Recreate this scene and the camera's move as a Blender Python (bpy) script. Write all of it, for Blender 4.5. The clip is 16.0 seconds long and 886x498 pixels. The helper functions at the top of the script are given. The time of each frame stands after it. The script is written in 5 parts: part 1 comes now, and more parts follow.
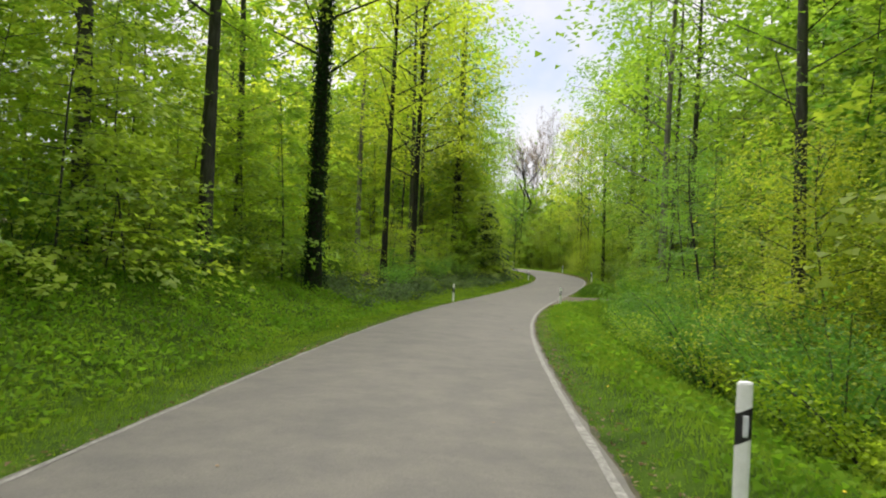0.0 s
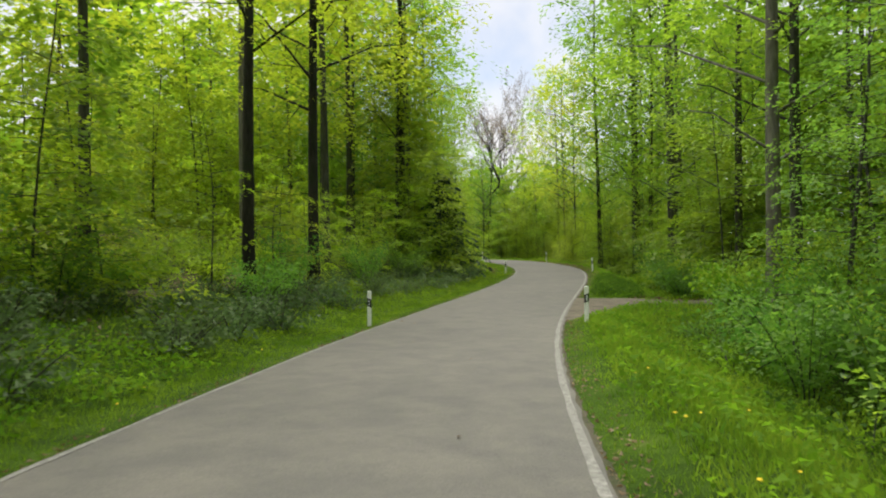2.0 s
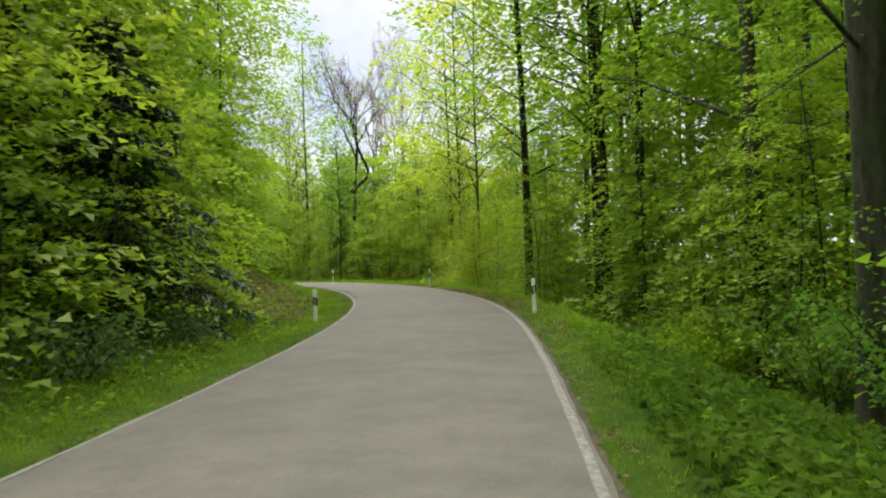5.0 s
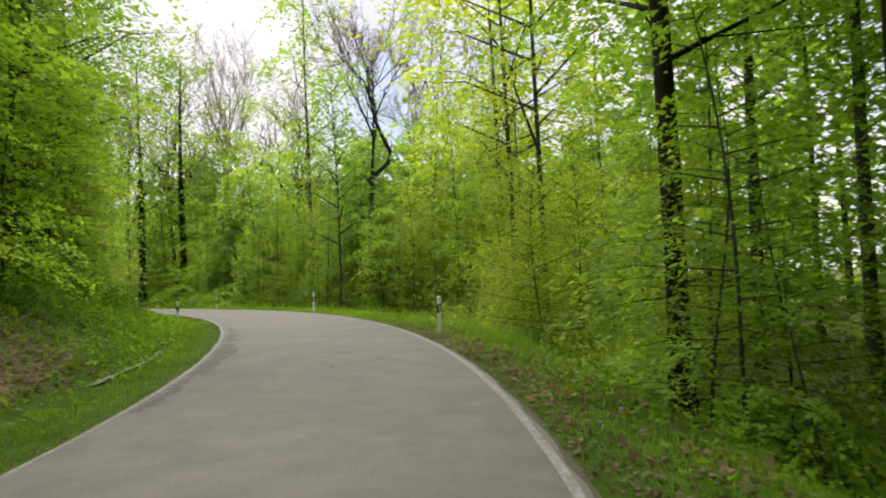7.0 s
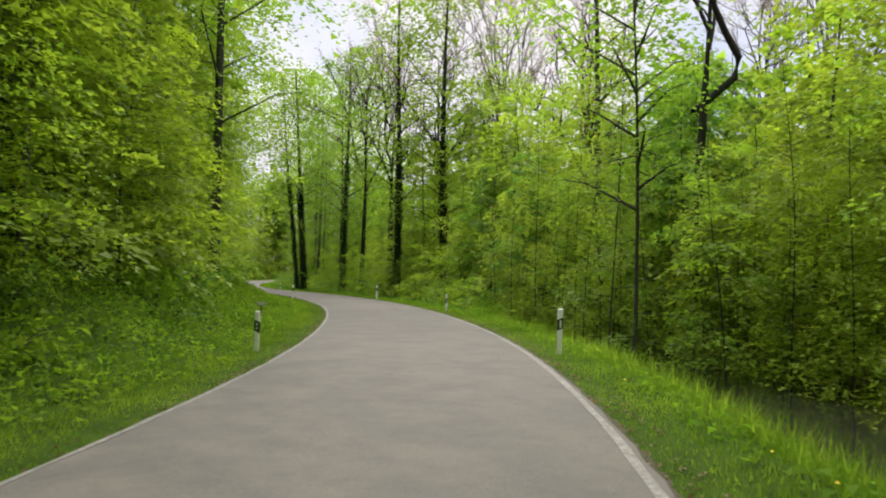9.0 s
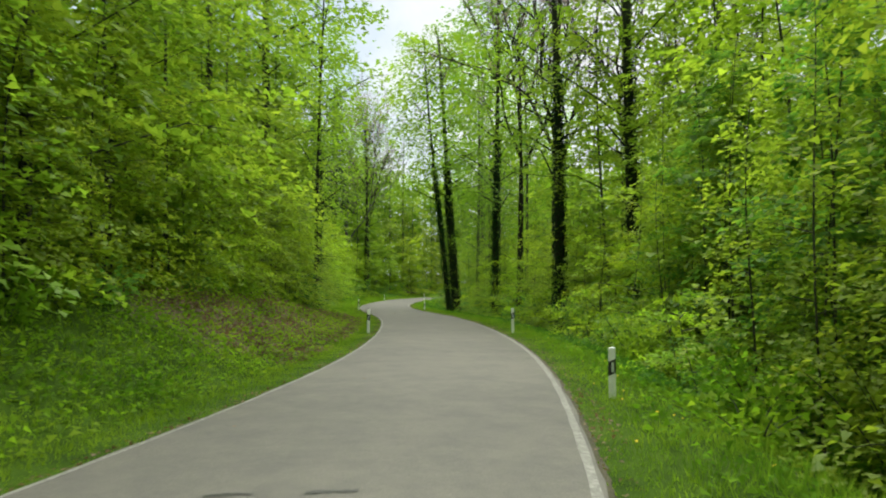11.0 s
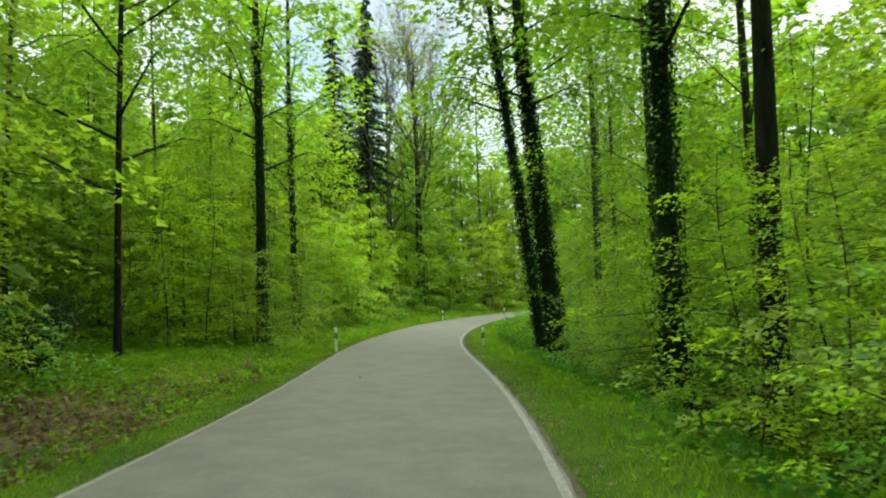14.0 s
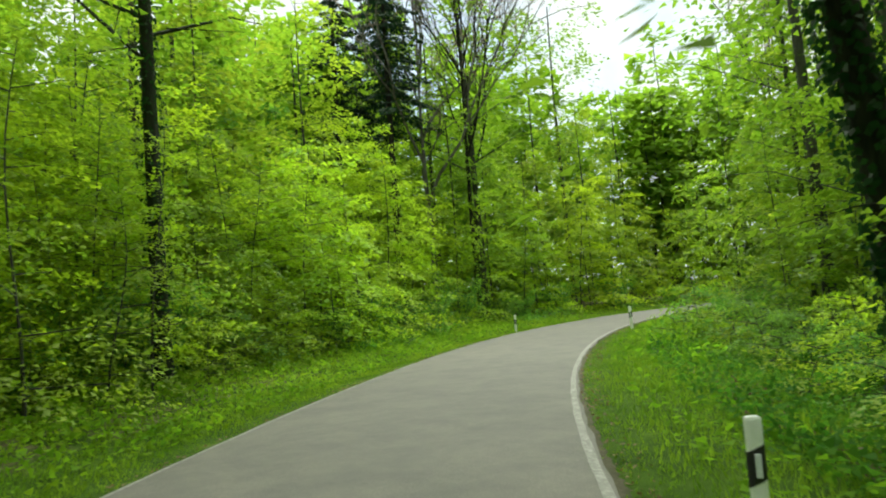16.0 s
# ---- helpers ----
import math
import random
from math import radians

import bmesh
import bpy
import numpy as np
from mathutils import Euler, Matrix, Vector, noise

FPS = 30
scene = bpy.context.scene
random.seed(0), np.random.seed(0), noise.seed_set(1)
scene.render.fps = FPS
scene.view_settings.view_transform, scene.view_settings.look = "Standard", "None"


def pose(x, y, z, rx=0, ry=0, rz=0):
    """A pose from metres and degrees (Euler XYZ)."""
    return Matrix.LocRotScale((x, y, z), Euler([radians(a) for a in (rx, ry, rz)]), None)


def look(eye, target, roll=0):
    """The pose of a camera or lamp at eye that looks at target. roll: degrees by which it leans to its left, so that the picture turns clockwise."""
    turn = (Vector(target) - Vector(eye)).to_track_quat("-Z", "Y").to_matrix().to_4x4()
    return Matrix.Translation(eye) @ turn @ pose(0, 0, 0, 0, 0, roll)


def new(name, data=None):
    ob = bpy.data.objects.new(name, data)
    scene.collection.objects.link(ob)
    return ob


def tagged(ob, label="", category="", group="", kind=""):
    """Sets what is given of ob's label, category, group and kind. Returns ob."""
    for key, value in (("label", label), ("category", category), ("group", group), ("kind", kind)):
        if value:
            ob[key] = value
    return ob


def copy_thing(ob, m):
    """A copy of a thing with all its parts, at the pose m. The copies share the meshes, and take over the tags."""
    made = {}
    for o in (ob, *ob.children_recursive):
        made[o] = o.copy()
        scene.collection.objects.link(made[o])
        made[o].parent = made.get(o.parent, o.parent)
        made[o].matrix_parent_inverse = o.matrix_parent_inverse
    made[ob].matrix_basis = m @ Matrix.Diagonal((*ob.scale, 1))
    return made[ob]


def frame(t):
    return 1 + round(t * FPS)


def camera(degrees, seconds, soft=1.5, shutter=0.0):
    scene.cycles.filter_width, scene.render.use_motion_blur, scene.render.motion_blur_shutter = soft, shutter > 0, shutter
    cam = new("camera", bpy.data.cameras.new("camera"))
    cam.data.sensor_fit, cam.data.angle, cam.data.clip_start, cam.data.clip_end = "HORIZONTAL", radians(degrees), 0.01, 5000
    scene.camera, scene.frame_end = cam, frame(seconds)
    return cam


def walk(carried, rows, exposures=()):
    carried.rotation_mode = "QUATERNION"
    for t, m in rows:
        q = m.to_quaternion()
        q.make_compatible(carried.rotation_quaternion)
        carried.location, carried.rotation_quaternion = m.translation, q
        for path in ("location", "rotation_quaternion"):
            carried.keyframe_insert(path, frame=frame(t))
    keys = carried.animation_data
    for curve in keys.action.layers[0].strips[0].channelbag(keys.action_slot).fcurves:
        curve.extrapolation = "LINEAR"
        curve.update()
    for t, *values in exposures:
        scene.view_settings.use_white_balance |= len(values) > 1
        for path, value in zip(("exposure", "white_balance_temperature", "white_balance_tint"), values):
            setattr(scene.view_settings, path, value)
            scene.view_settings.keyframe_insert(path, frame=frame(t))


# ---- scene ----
LENS = 64.2
cam = camera(LENS, 16.0, soft=2.0, shutter=0.1)

# seconds, eye x y z, yaw, pitch, roll
ROWS = [
    (0, 1.10, -0.01, 1.62, 3.33, 0.58, 2.27),
    (0.5, 1.33, 4.50, 1.49, 6.06, 0.76, 0.42),
    (1, 1.44, 9.01, 1.39, 5.74, 0.39, -0.22),
    (1.5, 1.53, 13.65, 1.26, 4.13, 0.28, -0.09),
    (2, 1.74, 18.57, 1.14, 0.73, 0.30, -0.75),
    (2.5, 2.14, 23.42, 1.02, -1.31, 0.73, -1.23),
    (3, 2.65, 28.50, 0.95, -1.27, 1.47, -1.02),
    (3.5, 3.29, 33.27, 0.88, -1.62, 1.25, -0.77),
    (4, 4.12, 38.21, 0.86, -2.30, 1.21, -0.73),
    (4.2, 4.55, 40.26, 0.87, -4.00, 1.17, -0.88),
    (4.725, 5.64, 45.27, 0.90, -6.45, 1.48, -1.26),
    (5.25, 6.86, 49.96, 0.96, -9.06, 2.16, -2.10),
    (5.775, 8.02, 54.61, 1.05, -10.17, 2.85, -2.94),
    (6.3, 8.91, 59.46, 1.15, -8.07, 3.16, -3.33),
    (6.5, 9.20, 61.48, 1.20, -7.43, 2.97, -3.00),
    (7, 9.82, 66.19, 1.31, -2.38, 2.95, -2.14),
    (7.5, 10.01, 70.85, 1.44, 4.38, 2.74, -0.66),
    (8, 9.82, 75.61, 1.59, 10.53, 2.62, -0.03),
    (8.5, 9.24, 80.37, 1.65, 17.43, 2.49, 0.73),
    (9, 8.30, 85.18, 1.73, 22.54, 2.41, 1.10),
    (9.5, 6.94, 90.11, 1.83, 26.20, 2.20, 1.24),
    (10, 5.29, 94.87, 1.86, 30.88, 2.77, 0.75),
    (10.2, 4.53, 96.75, 1.88, 32.88, 2.94, 0.63),
    (10.72, 2.48, 101.68, 1.90, 37.26, 3.14, 0.33),
    (11.25, -0.04, 106.51, 1.90, 40.56, 3.58, -0.33),
    (11.78, -3.02, 111.24, 1.88, 42.96, 4.03, -0.98),
    (12.3, -6.44, 115.90, 1.90, 44.70, 4.23, -1.28),
    (12.5, -7.83, 117.72, 1.89, 44.43, 4.24, -1.58),
    (13, -11.29, 122.05, 1.86, 46.67, 4.28, -1.55),
    (13.5, -14.84, 126.23, 1.87, 47.06, 4.45, -2.15),
    (14, -18.60, 130.27, 1.89, 47.54, 4.42, -2.20),
    (14.5, -22.51, 134.20, 1.87, 49.00, 4.53, -2.43),
    (15, -26.66, 137.93, 1.83, 50.86, 4.46, -2.96),
    (15.3, -29.05, 140.15, 1.79, 51.91, 4.49, -3.50),
    (15.5, -30.71, 141.62, 1.77, 52.51, 4.43, -4.09),
    (15.8, -33.17, 143.83, 1.74, 53.06, 4.83, -4.35),
    (16, -34.82, 145.17, 1.71, 53.33, 5.18, -4.54),
]


def eye_row(x, y, z, yaw, pitch, roll):
    a, b = radians(yaw), radians(pitch)
    ahead = Vector((-math.sin(a) * math.cos(b), math.cos(a) * math.cos(b), math.sin(b)))
    return look((x, y, z), Vector((x, y, z)) + 5 * ahead, roll)


walk(cam, [(t, eye_row(*row)) for t, *row in ROWS],
     exposures=[(0.0, 0.84, 6450, 15), (1.6, 0.86, 6450, 14), (2.5, 0.72, 6500, 10), (3.4, 0.96, 6500, 10), (4.2, 0.98, 6500, 11), (6.3, 0.86, 6450, 17), (8.0, 0.98, 6450, 19), (9.0, 0.82, 6450, 17), (10.2, 0.78, 6450, 13), (12.3, 1.04, 6500, -9), (13.5, 1.02, 6500, -9), (14.5, 1.08, 6500, -8), (15.0, 1.12, 6500, -8), (15.5, 1.04, 6500, -8), (16.0, 1.11, 6500, -4)])

# ---- world and sun: bright broken overcast ----
SUN_UP, SUN_ROUND = 70.0, 325.0
world = bpy.data.worlds.new("overcast_sky")
scene.world = world
world.use_nodes = True
wn, wl = world.node_tree.nodes, world.node_tree.links
wn.clear()
sky = wn.new("ShaderNodeTexSky")
sky.sky_type, sky.sun_disc = "NISHITA", False
sky.sun_elevation, sky.sun_rotation = radians(SUN_UP), radians(SUN_ROUND)
coord = wn.new("ShaderNodeTexCoord")
cloud = wn.new("ShaderNodeTexNoise")
cloud.inputs["Scale"].default_value, cloud.inputs["Detail"].default_value, cloud.inputs["Roughness"].default_value = 2.6, 6.0, 0.55
cover = wn.new("ShaderNodeMapRange")
cover.inputs["From Min"].default_value, cover.inputs["From Max"].default_value = 0.34, 0.52
cover.inputs["To Min"].default_value, cover.inputs["To Max"].default_value = 0.30, 1.0
blend = wn.new("ShaderNodeMix")
blend.data_type = "RGBA"
blend.inputs["B"].default_value = (6.1, 6.1, 6.05, 1)
back = wn.new("ShaderNodeBackground")
back.inputs["Strength"].default_value = 0.095
wout = wn.new("ShaderNodeOutputWorld")
wl.new(coord.outputs["Generated"], cloud.inputs["Vector"])
wl.new(cloud.outputs["Fac"], cover.inputs["Value"])
wl.new(cover.outputs["Result"], blend.inputs["Factor"])
wl.new(sky.outputs["Color"], blend.inputs["A"])
wl.new(blend.outputs["Result"], back.inputs["Color"])
wl.new(back.outputs["Background"], wout.inputs["Surface"])

sun = new("sun", bpy.data.lights.new("sun", "SUN"))
sun.data.energy, sun.data.angle, sun.data.color = 5.0, radians(85), (1.0, 0.96, 0.88)
sun.matrix_world = look((0, 0, 0), (-math.sin(radians(SUN_ROUND)) * math.cos(radians(SUN_UP)), -math.cos(radians(SUN_ROUND)) * math.cos(radians(SUN_UP)), -math.sin(radians(SUN_UP))))


# ---- materials ----
def material(name):
    m = bpy.data.materials.new(name)
    m.use_nodes = True
    t = m.node_tree
    t.nodes.clear()
    out = t.nodes.new("ShaderNodeOutputMaterial")
    return m, t.nodes, t.links, out


def noise_tex(n, l, scale, detail=5.0, rough=0.6, stretch=None, space="Object"):
    c = n.new("ShaderNodeTexCoord")
    tex = n.new("ShaderNodeTexNoise")
    tex.inputs["Scale"].default_value, tex.inputs["Detail"].default_value, tex.inputs["Roughness"].default_value = scale, detail, rough
    if stretch:
        mp = n.new("ShaderNodeMapping")
        mp.inputs["Scale"].default_value = stretch
        l.new(c.outputs[space], mp.inputs["Vector"])
        l.new(mp.outputs["Vector"], tex.inputs["Vector"])
    else:
        l.new(c.outputs[space], tex.inputs["Vector"])
    return tex.outputs["Fac"]


def ramp(n, l, fac, stops):
    r = n.new("ShaderNodeValToRGB")
    while len(r.color_ramp.elements) < len(stops):
        r.color_ramp.elements.new(0.5)
    for e, (p, c) in zip(r.color_ramp.elements, stops):
        e.position, e.color = p, (*c, 1)
    l.new(fac, r.inputs["Fac"])
    return r.outputs["Color"]


def mixed(n, l, fac, a, b, kind="MIX"):
    m = n.new("ShaderNodeMix")
    m.data_type, m.blend_type = "RGBA", kind
    for key, v in (("Factor", fac), ("A", a), ("B", b)):
        if isinstance(v, (int, float)):
            m.inputs[key].default_value = v
        elif isinstance(v, tuple):
            m.inputs[key].default_value = (*v, 1)
        else:
            l.new(v, m.inputs[key])
    return m.outputs["Result"]


def bump(n, l, height, strength, distance):
    b = n.new("ShaderNodeBump")
    b.inputs["Strength"].default_value, b.inputs["Distance"].default_value = strength, distance
    l.new(height, b.inputs["Height"])
    return b.outputs["Normal"]


def surface(n, l, out, color, rough=0.8, normal=None, spec=0.3, metal=0.0):
    p = n.new("ShaderNodeBsdfPrincipled")
    if isinstance(color, tuple):
        p.inputs["Base Color"].default_value = (*color, 1)
    else:
        l.new(color, p.inputs["Base Color"])
    p.inputs["Roughness"].default_value, p.inputs["Specular IOR Level"].default_value, p.inputs["Metallic"].default_value = rough, spec, metal
    if normal:
        l.new(normal, p.inputs["Normal"])
    l.new(p.outputs["BSDF"], out.inputs["Surface"])
    return p


def leaf_material(name, dark, light, glow, gloss=0.02):
    """Leaves: a thin sheet that reflects and lets light through; each tree and each leaf a little different."""
    m, n, l, out = material(name)
    geo, info = n.new("ShaderNodeNewGeometry"), n.new("ShaderNodeObjectInfo")
    spray_tone = ramp(n, l, noise_tex(n, l, 0.7, 3, 0.6), [(0.32, (0.0, 0.0, 0.0)), (0.68, (1, 1, 1))])
    tone = n.new("ShaderNodeMix")
    tone.inputs["Factor"].default_value = 0.7
    l.new(geo.outputs["Random Per Island"], tone.inputs["A"])
    l.new(spray_tone, tone.inputs["B"])
    per_leaf = mixed(n, l, tone.outputs["Result"], dark, light)
    hs = n.new("ShaderNodeHueSaturation")
    hue, val = n.new("ShaderNodeMapRange"), n.new("ShaderNodeMapRange")
    hue.inputs["To Min"].default_value, hue.inputs["To Max"].default_value = 0.488, 0.512
    val.inputs["To Min"].default_value, val.inputs["To Max"].default_value = 0.78, 1.22
    l.new(info.outputs["Random"], hue.inputs["Value"])
    mul = n.new("ShaderNodeMath")
    mul.operation, mul.inputs[1].default_value = "MULTIPLY", 7.31
    frac = n.new("ShaderNodeMath")
    frac.operation = "FRACT"
    l.new(info.outputs["Random"], mul.inputs[0])
    l.new(mul.outputs["Value"], frac.inputs[0])
    l.new(frac.outputs["Value"], val.inputs["Value"])
    l.new(hue.outputs["Result"], hs.inputs["Hue"])
    l.new(val.outputs["Result"], hs.inputs["Value"])
    l.new(per_leaf, hs.inputs["Color"])
    diff, trans, glossy = n.new("ShaderNodeBsdfDiffuse"), n.new("ShaderNodeBsdfTranslucent"), n.new("ShaderNodeBsdfGlossy")
    l.new(hs.outputs["Color"], diff.inputs["Color"])
    tint = mixed(n, l, 1.0, hs.outputs["Color"], glow, "MULTIPLY")
    l.new(tint, trans.inputs["Color"])
    glossy.inputs["Roughness"].default_value = 0.45
    a, b = n.new("ShaderNodeMixShader"), n.new("ShaderNodeMixShader")
    a.inputs["Fac"].default_value = 0.5
    l.new(diff.outputs["BSDF"], a.inputs[1])
    l.new(trans.outputs["BSDF"], a.inputs[2])
    fr = n.new("ShaderNodeFresnel")
    fr.inputs["IOR"].default_value = 1.35
    sc = n.new("ShaderNodeMath")
    sc.operation, sc.inputs[1].default_value = "MULTIPLY", gloss
    l.new(fr.outputs["Fac"], sc.inputs[0])
    l.new(sc.outputs["Value"], b.inputs["Fac"])
    l.new(a.outputs["Shader"], b.inputs[1])
    l.new(glossy.outputs["BSDF"], b.inputs[2])
    l.new(b.outputs["Shader"], out.inputs["Surface"])
    return m


def bark_material(name, dark, light, moss):
    m, n, l, out = material(name)
    furrow = noise_tex(n, l, 9.0, 6, 0.65, (1, 1, 0.22))
    patch = noise_tex(n, l, 1.1, 4, 0.6, (1, 1, 0.5))
    col = ramp(n, l, furrow, [(0.3, dark), (0.7, light)])
    col = mixed(n, l, ramp(n, l, patch, [(0.5, (0, 0, 0)), (0.68, (0.75, 0.75, 0.75))]), col, moss)
    surface(n, l, out, col, 0.9, bump(n, l, furrow, 0.6, 0.03), 0.15)
    return m


M_BEECH = leaf_material("beech_leaf", (0.090, 0.172, 0.016), (0.285, 0.385, 0.048), (1.85, 1.85, 1.05))
# more muted, darker copy of beech_leaf for tall crowns and far woods
M_CROWN = leaf_material("muted_beech_leaf", (0.078, 0.155, 0.014), (0.220, 0.325, 0.038), (1.65, 1.75, 1.0))
M_YELLOW = leaf_material("hazel_leaf", (0.160, 0.240, 0.012), (0.370, 0.440, 0.052), (1.85, 1.85, 1.05))
# brighter leaf: its own fresh lime-green, plus sun shining through put into the colour
M_LIME = leaf_material("lime_leaf", (0.130, 0.230, 0.014), (0.325, 0.435, 0.044), (1.9, 1.95, 1.0))
M_DEEP = leaf_material("deep_green_leaf", (0.055, 0.135, 0.022), (0.160, 0.280, 0.046), (1.8, 1.9, 1.2))
M_IVY = leaf_material("ivy_leaf", (0.012, 0.032, 0.012), (0.035, 0.070, 0.022), (1.0, 1.2, 0.8), 0.03)
M_NEEDLE = leaf_material("needle", (0.016, 0.036, 0.020), (0.040, 0.072, 0.040), (0.6, 0.8, 0.6), 0.05)
M_YEW = leaf_material("yew_needle", (0.022, 0.048, 0.024), (0.050, 0.090, 0.042), (0.8, 1.0, 0.8), 0.05)
M_BUD = leaf_material("opening_leaf", (0.190, 0.155, 0.110), (0.340, 0.290, 0.200), (1.3, 1.2, 1.1))
M_TWIG = leaf_material("twig", (0.150, 0.125, 0.100), (0.300, 0.255, 0.215), (0.8, 0.8, 0.8))
M_GRASS = leaf_material("grass_blade", (0.066, 0.134, 0.011), (0.215, 0.300, 0.032), (1.6, 1.6, 1.0), 0.004)
M_WEED = leaf_material("weed_leaf", (0.064, 0.142, 0.010), (0.200, 0.310, 0.026), (1.6, 1.7, 1.0), 0.004)
# nettles; also laid along the ditches, where shade is put into leaf colour
M_DARK_HERB = leaf_material("dark_herb_leaf", (0.034, 0.095, 0.012), (0.105, 0.200, 0.022), (1.3, 1.4, 1.0), 0.004)
M_DEAD = leaf_material("dead_leaf", (0.080, 0.056, 0.032), (0.350, 0.262, 0.160), (0.7, 0.6, 0.5), 0.02)
M_BRAMBLE = leaf_material("bramble_leaf", (0.052, 0.092, 0.034), (0.170, 0.235, 0.090), (0.9, 1.0, 0.8), 0.02)
M_STRAW = leaf_material("dead_reed", (0.150, 0.140, 0.095), (0.330, 0.310, 0.220), (0.8, 0.8, 0.7), 0.02)
M_HOLLY = leaf_material("holly_leaf", (0.014, 0.034, 0.014), (0.045, 0.085, 0.032), (0.6, 0.8, 0.6), 0.04)
M_BARK = bark_material("beech_bark", (0.024, 0.025, 0.018), (0.078, 0.079, 0.062), (0.035, 0.052, 0.018))
M_BARK_MOSS = bark_material("mossy_bark", (0.010, 0.013, 0.007), (0.034, 0.040, 0.022), (0.016, 0.030, 0.009))
M_BARK_PALE = bark_material("ash_bark", (0.070, 0.066, 0.056), (0.190, 0.180, 0.155), (0.080, 0.095, 0.045))
M_BARK_DARK = bark_material("oak_bark", (0.009, 0.009, 0.007), (0.036, 0.033, 0.027), (0.020, 0.032, 0.012))


def asphalt():
    m, n, l, out = material("asphalt")
    grain = noise_tex(n, l, 60.0, 4, 0.7)
    patch = noise_tex(n, l, 1.5, 8, 0.7)
    band = noise_tex(n, l, 0.16, 3, 0.5)
    col = ramp(n, l, grain, [(0.25, (0.072, 0.069, 0.062)), (0.75, (0.142, 0.136, 0.123))])
    col = mixed(n, l, 0.46, col, ramp(n, l, patch, [(0.36, (0.33, 0.335, 0.35)), (0.62, (0.66, 0.64, 0.60))]), "OVERLAY")
    col = mixed(n, l, 0.45, col, ramp(n, l, band, [(0.35, (0.40, 0.40, 0.40)), (0.65, (0.60, 0.59, 0.57))]), "OVERLAY")
    surface(n, l, out, col, 0.78, bump(n, l, grain, 0.25, 0.004), 0.35)
    return m


M_ASPHALT = asphalt()


def road_paint():
    m, n, l, out = material("road_paint")
    wear = noise_tex(n, l, 14.0, 6, 0.75)
    big = noise_tex(n, l, 0.9, 3, 0.6)
    col = ramp(n, l, wear, [(0.36, (0.11, 0.106, 0.098)), (0.52, (0.20, 0.196, 0.18)), (0.72, (0.33, 0.32, 0.30))])
    col = mixed(n, l, ramp(n, l, big, [(0.5, (0, 0, 0)), (0.75, (0.6, 0.6, 0.6))]), col, (0.15, 0.146, 0.132))
    surface(n, l, out, col, 0.7, bump(n, l, wear, 0.2, 0.003), 0.3)
    return m


M_PAINT = road_paint()


def soil(name, stops, scale=3.0):
    m, n, l, out = material(name)
    fine = noise_tex(n, l, 22.0, 6, 0.7)
    coarse = noise_tex(n, l, scale, 5, 0.65)
    col = mixed(n, l, 0.6, ramp(n, l, coarse, stops), ramp(n, l, fine, [(0.3, (0.30, 0.30, 0.30)), (0.7, (0.70, 0.70, 0.70))]), "OVERLAY")
    surface(n, l, out, col, 0.95, bump(n, l, fine, 0.7, 0.03), 0.1)
    return m


def ground_material():
    """Grass by the road, leaf litter and low weeds under the trees; the mesh says how much litter shows where."""
    m, n, l, out = material("forest_ground")
    fine = noise_tex(n, l, 26.0, 6, 0.7)
    mid = noise_tex(n, l, 1.6, 5, 0.65)
    green = ramp(n, l, mid, [(0.3, (0.022, 0.048, 0.004)), (0.55, (0.046, 0.090, 0.006)), (0.75, (0.072, 0.122, 0.010))])
    litter = ramp(n, l, noise_tex(n, l, 9.0, 6, 0.8), [(0.3, (0.044, 0.038, 0.020)), (0.5, (0.120, 0.100, 0.056)), (0.72, (0.250, 0.205, 0.125))])
    att = n.new("ShaderNodeAttribute")
    att.attribute_name = "litter"
    add = n.new("ShaderNodeMath")
    add.operation = "ADD"
    l.new(att.outputs["Fac"], add.inputs[0])
    l.new(mid, add.inputs[1])
    fac = ramp(n, l, add.outputs["Value"], [(0.82, (0, 0, 0)), (1.0, (1, 1, 1))])
    col = mixed(n, l, fac, green, litter)
    col = mixed(n, l, 0.5, col, ramp(n, l, fine, [(0.3, (0.30, 0.30, 0.30)), (0.7, (0.70, 0.70, 0.70))]), "OVERLAY")
    surface(n, l, out, col, 0.95, bump(n, l, fine, 0.8, 0.04), 0.1)
    return m


M_GROUND = ground_material()
M_TRACK = soil("gravel_track", [(0.3, (0.082, 0.072, 0.056)), (0.5, (0.128, 0.112, 0.088)), (0.7, (0.172, 0.150, 0.118))], 1.6)
M_EDGE = soil("dirt_edge", [(0.3, (0.040, 0.052, 0.020)), (0.48, (0.088, 0.080, 0.056)), (0.6, (0.066, 0.062, 0.040)), (0.72, (0.042, 0.062, 0.018))], 1.1)


def plain(name, a, b, scale=12.0, rough=0.5, spec=0.4):
    m, n, l, out = material(name)
    f = noise_tex(n, l, scale, 5, 0.7)
    surface(n, l, out, ramp(n, l, f, [(0.3, a), (0.7, b)]), rough, bump(n, l, f, 0.1, 0.002), spec)
    return m


M_POST = plain("white_plastic", (0.72, 0.73, 0.70), (0.84, 0.85, 0.82))
M_BAND = plain("black_plastic", (0.010, 0.010, 0.011), (0.022, 0.022, 0.024))
M_REFLECT = plain("reflector", (0.55, 0.57, 0.60), (0.70, 0.72, 0.75), 60.0, 0.25, 0.8)
M_BLUE = plain("blue_reflector", (0.010, 0.020, 0.20), (0.020, 0.040, 0.32), 40.0, 0.3, 0.6)
M_BOARD = plain("weathered_board", (0.36, 0.35, 0.32), (0.55, 0.54, 0.50), 8.0, 0.8, 0.2)
M_WOOD = plain("weathered_wood", (0.060, 0.048, 0.034), (0.120, 0.095, 0.068), 18.0, 0.9, 0.2)
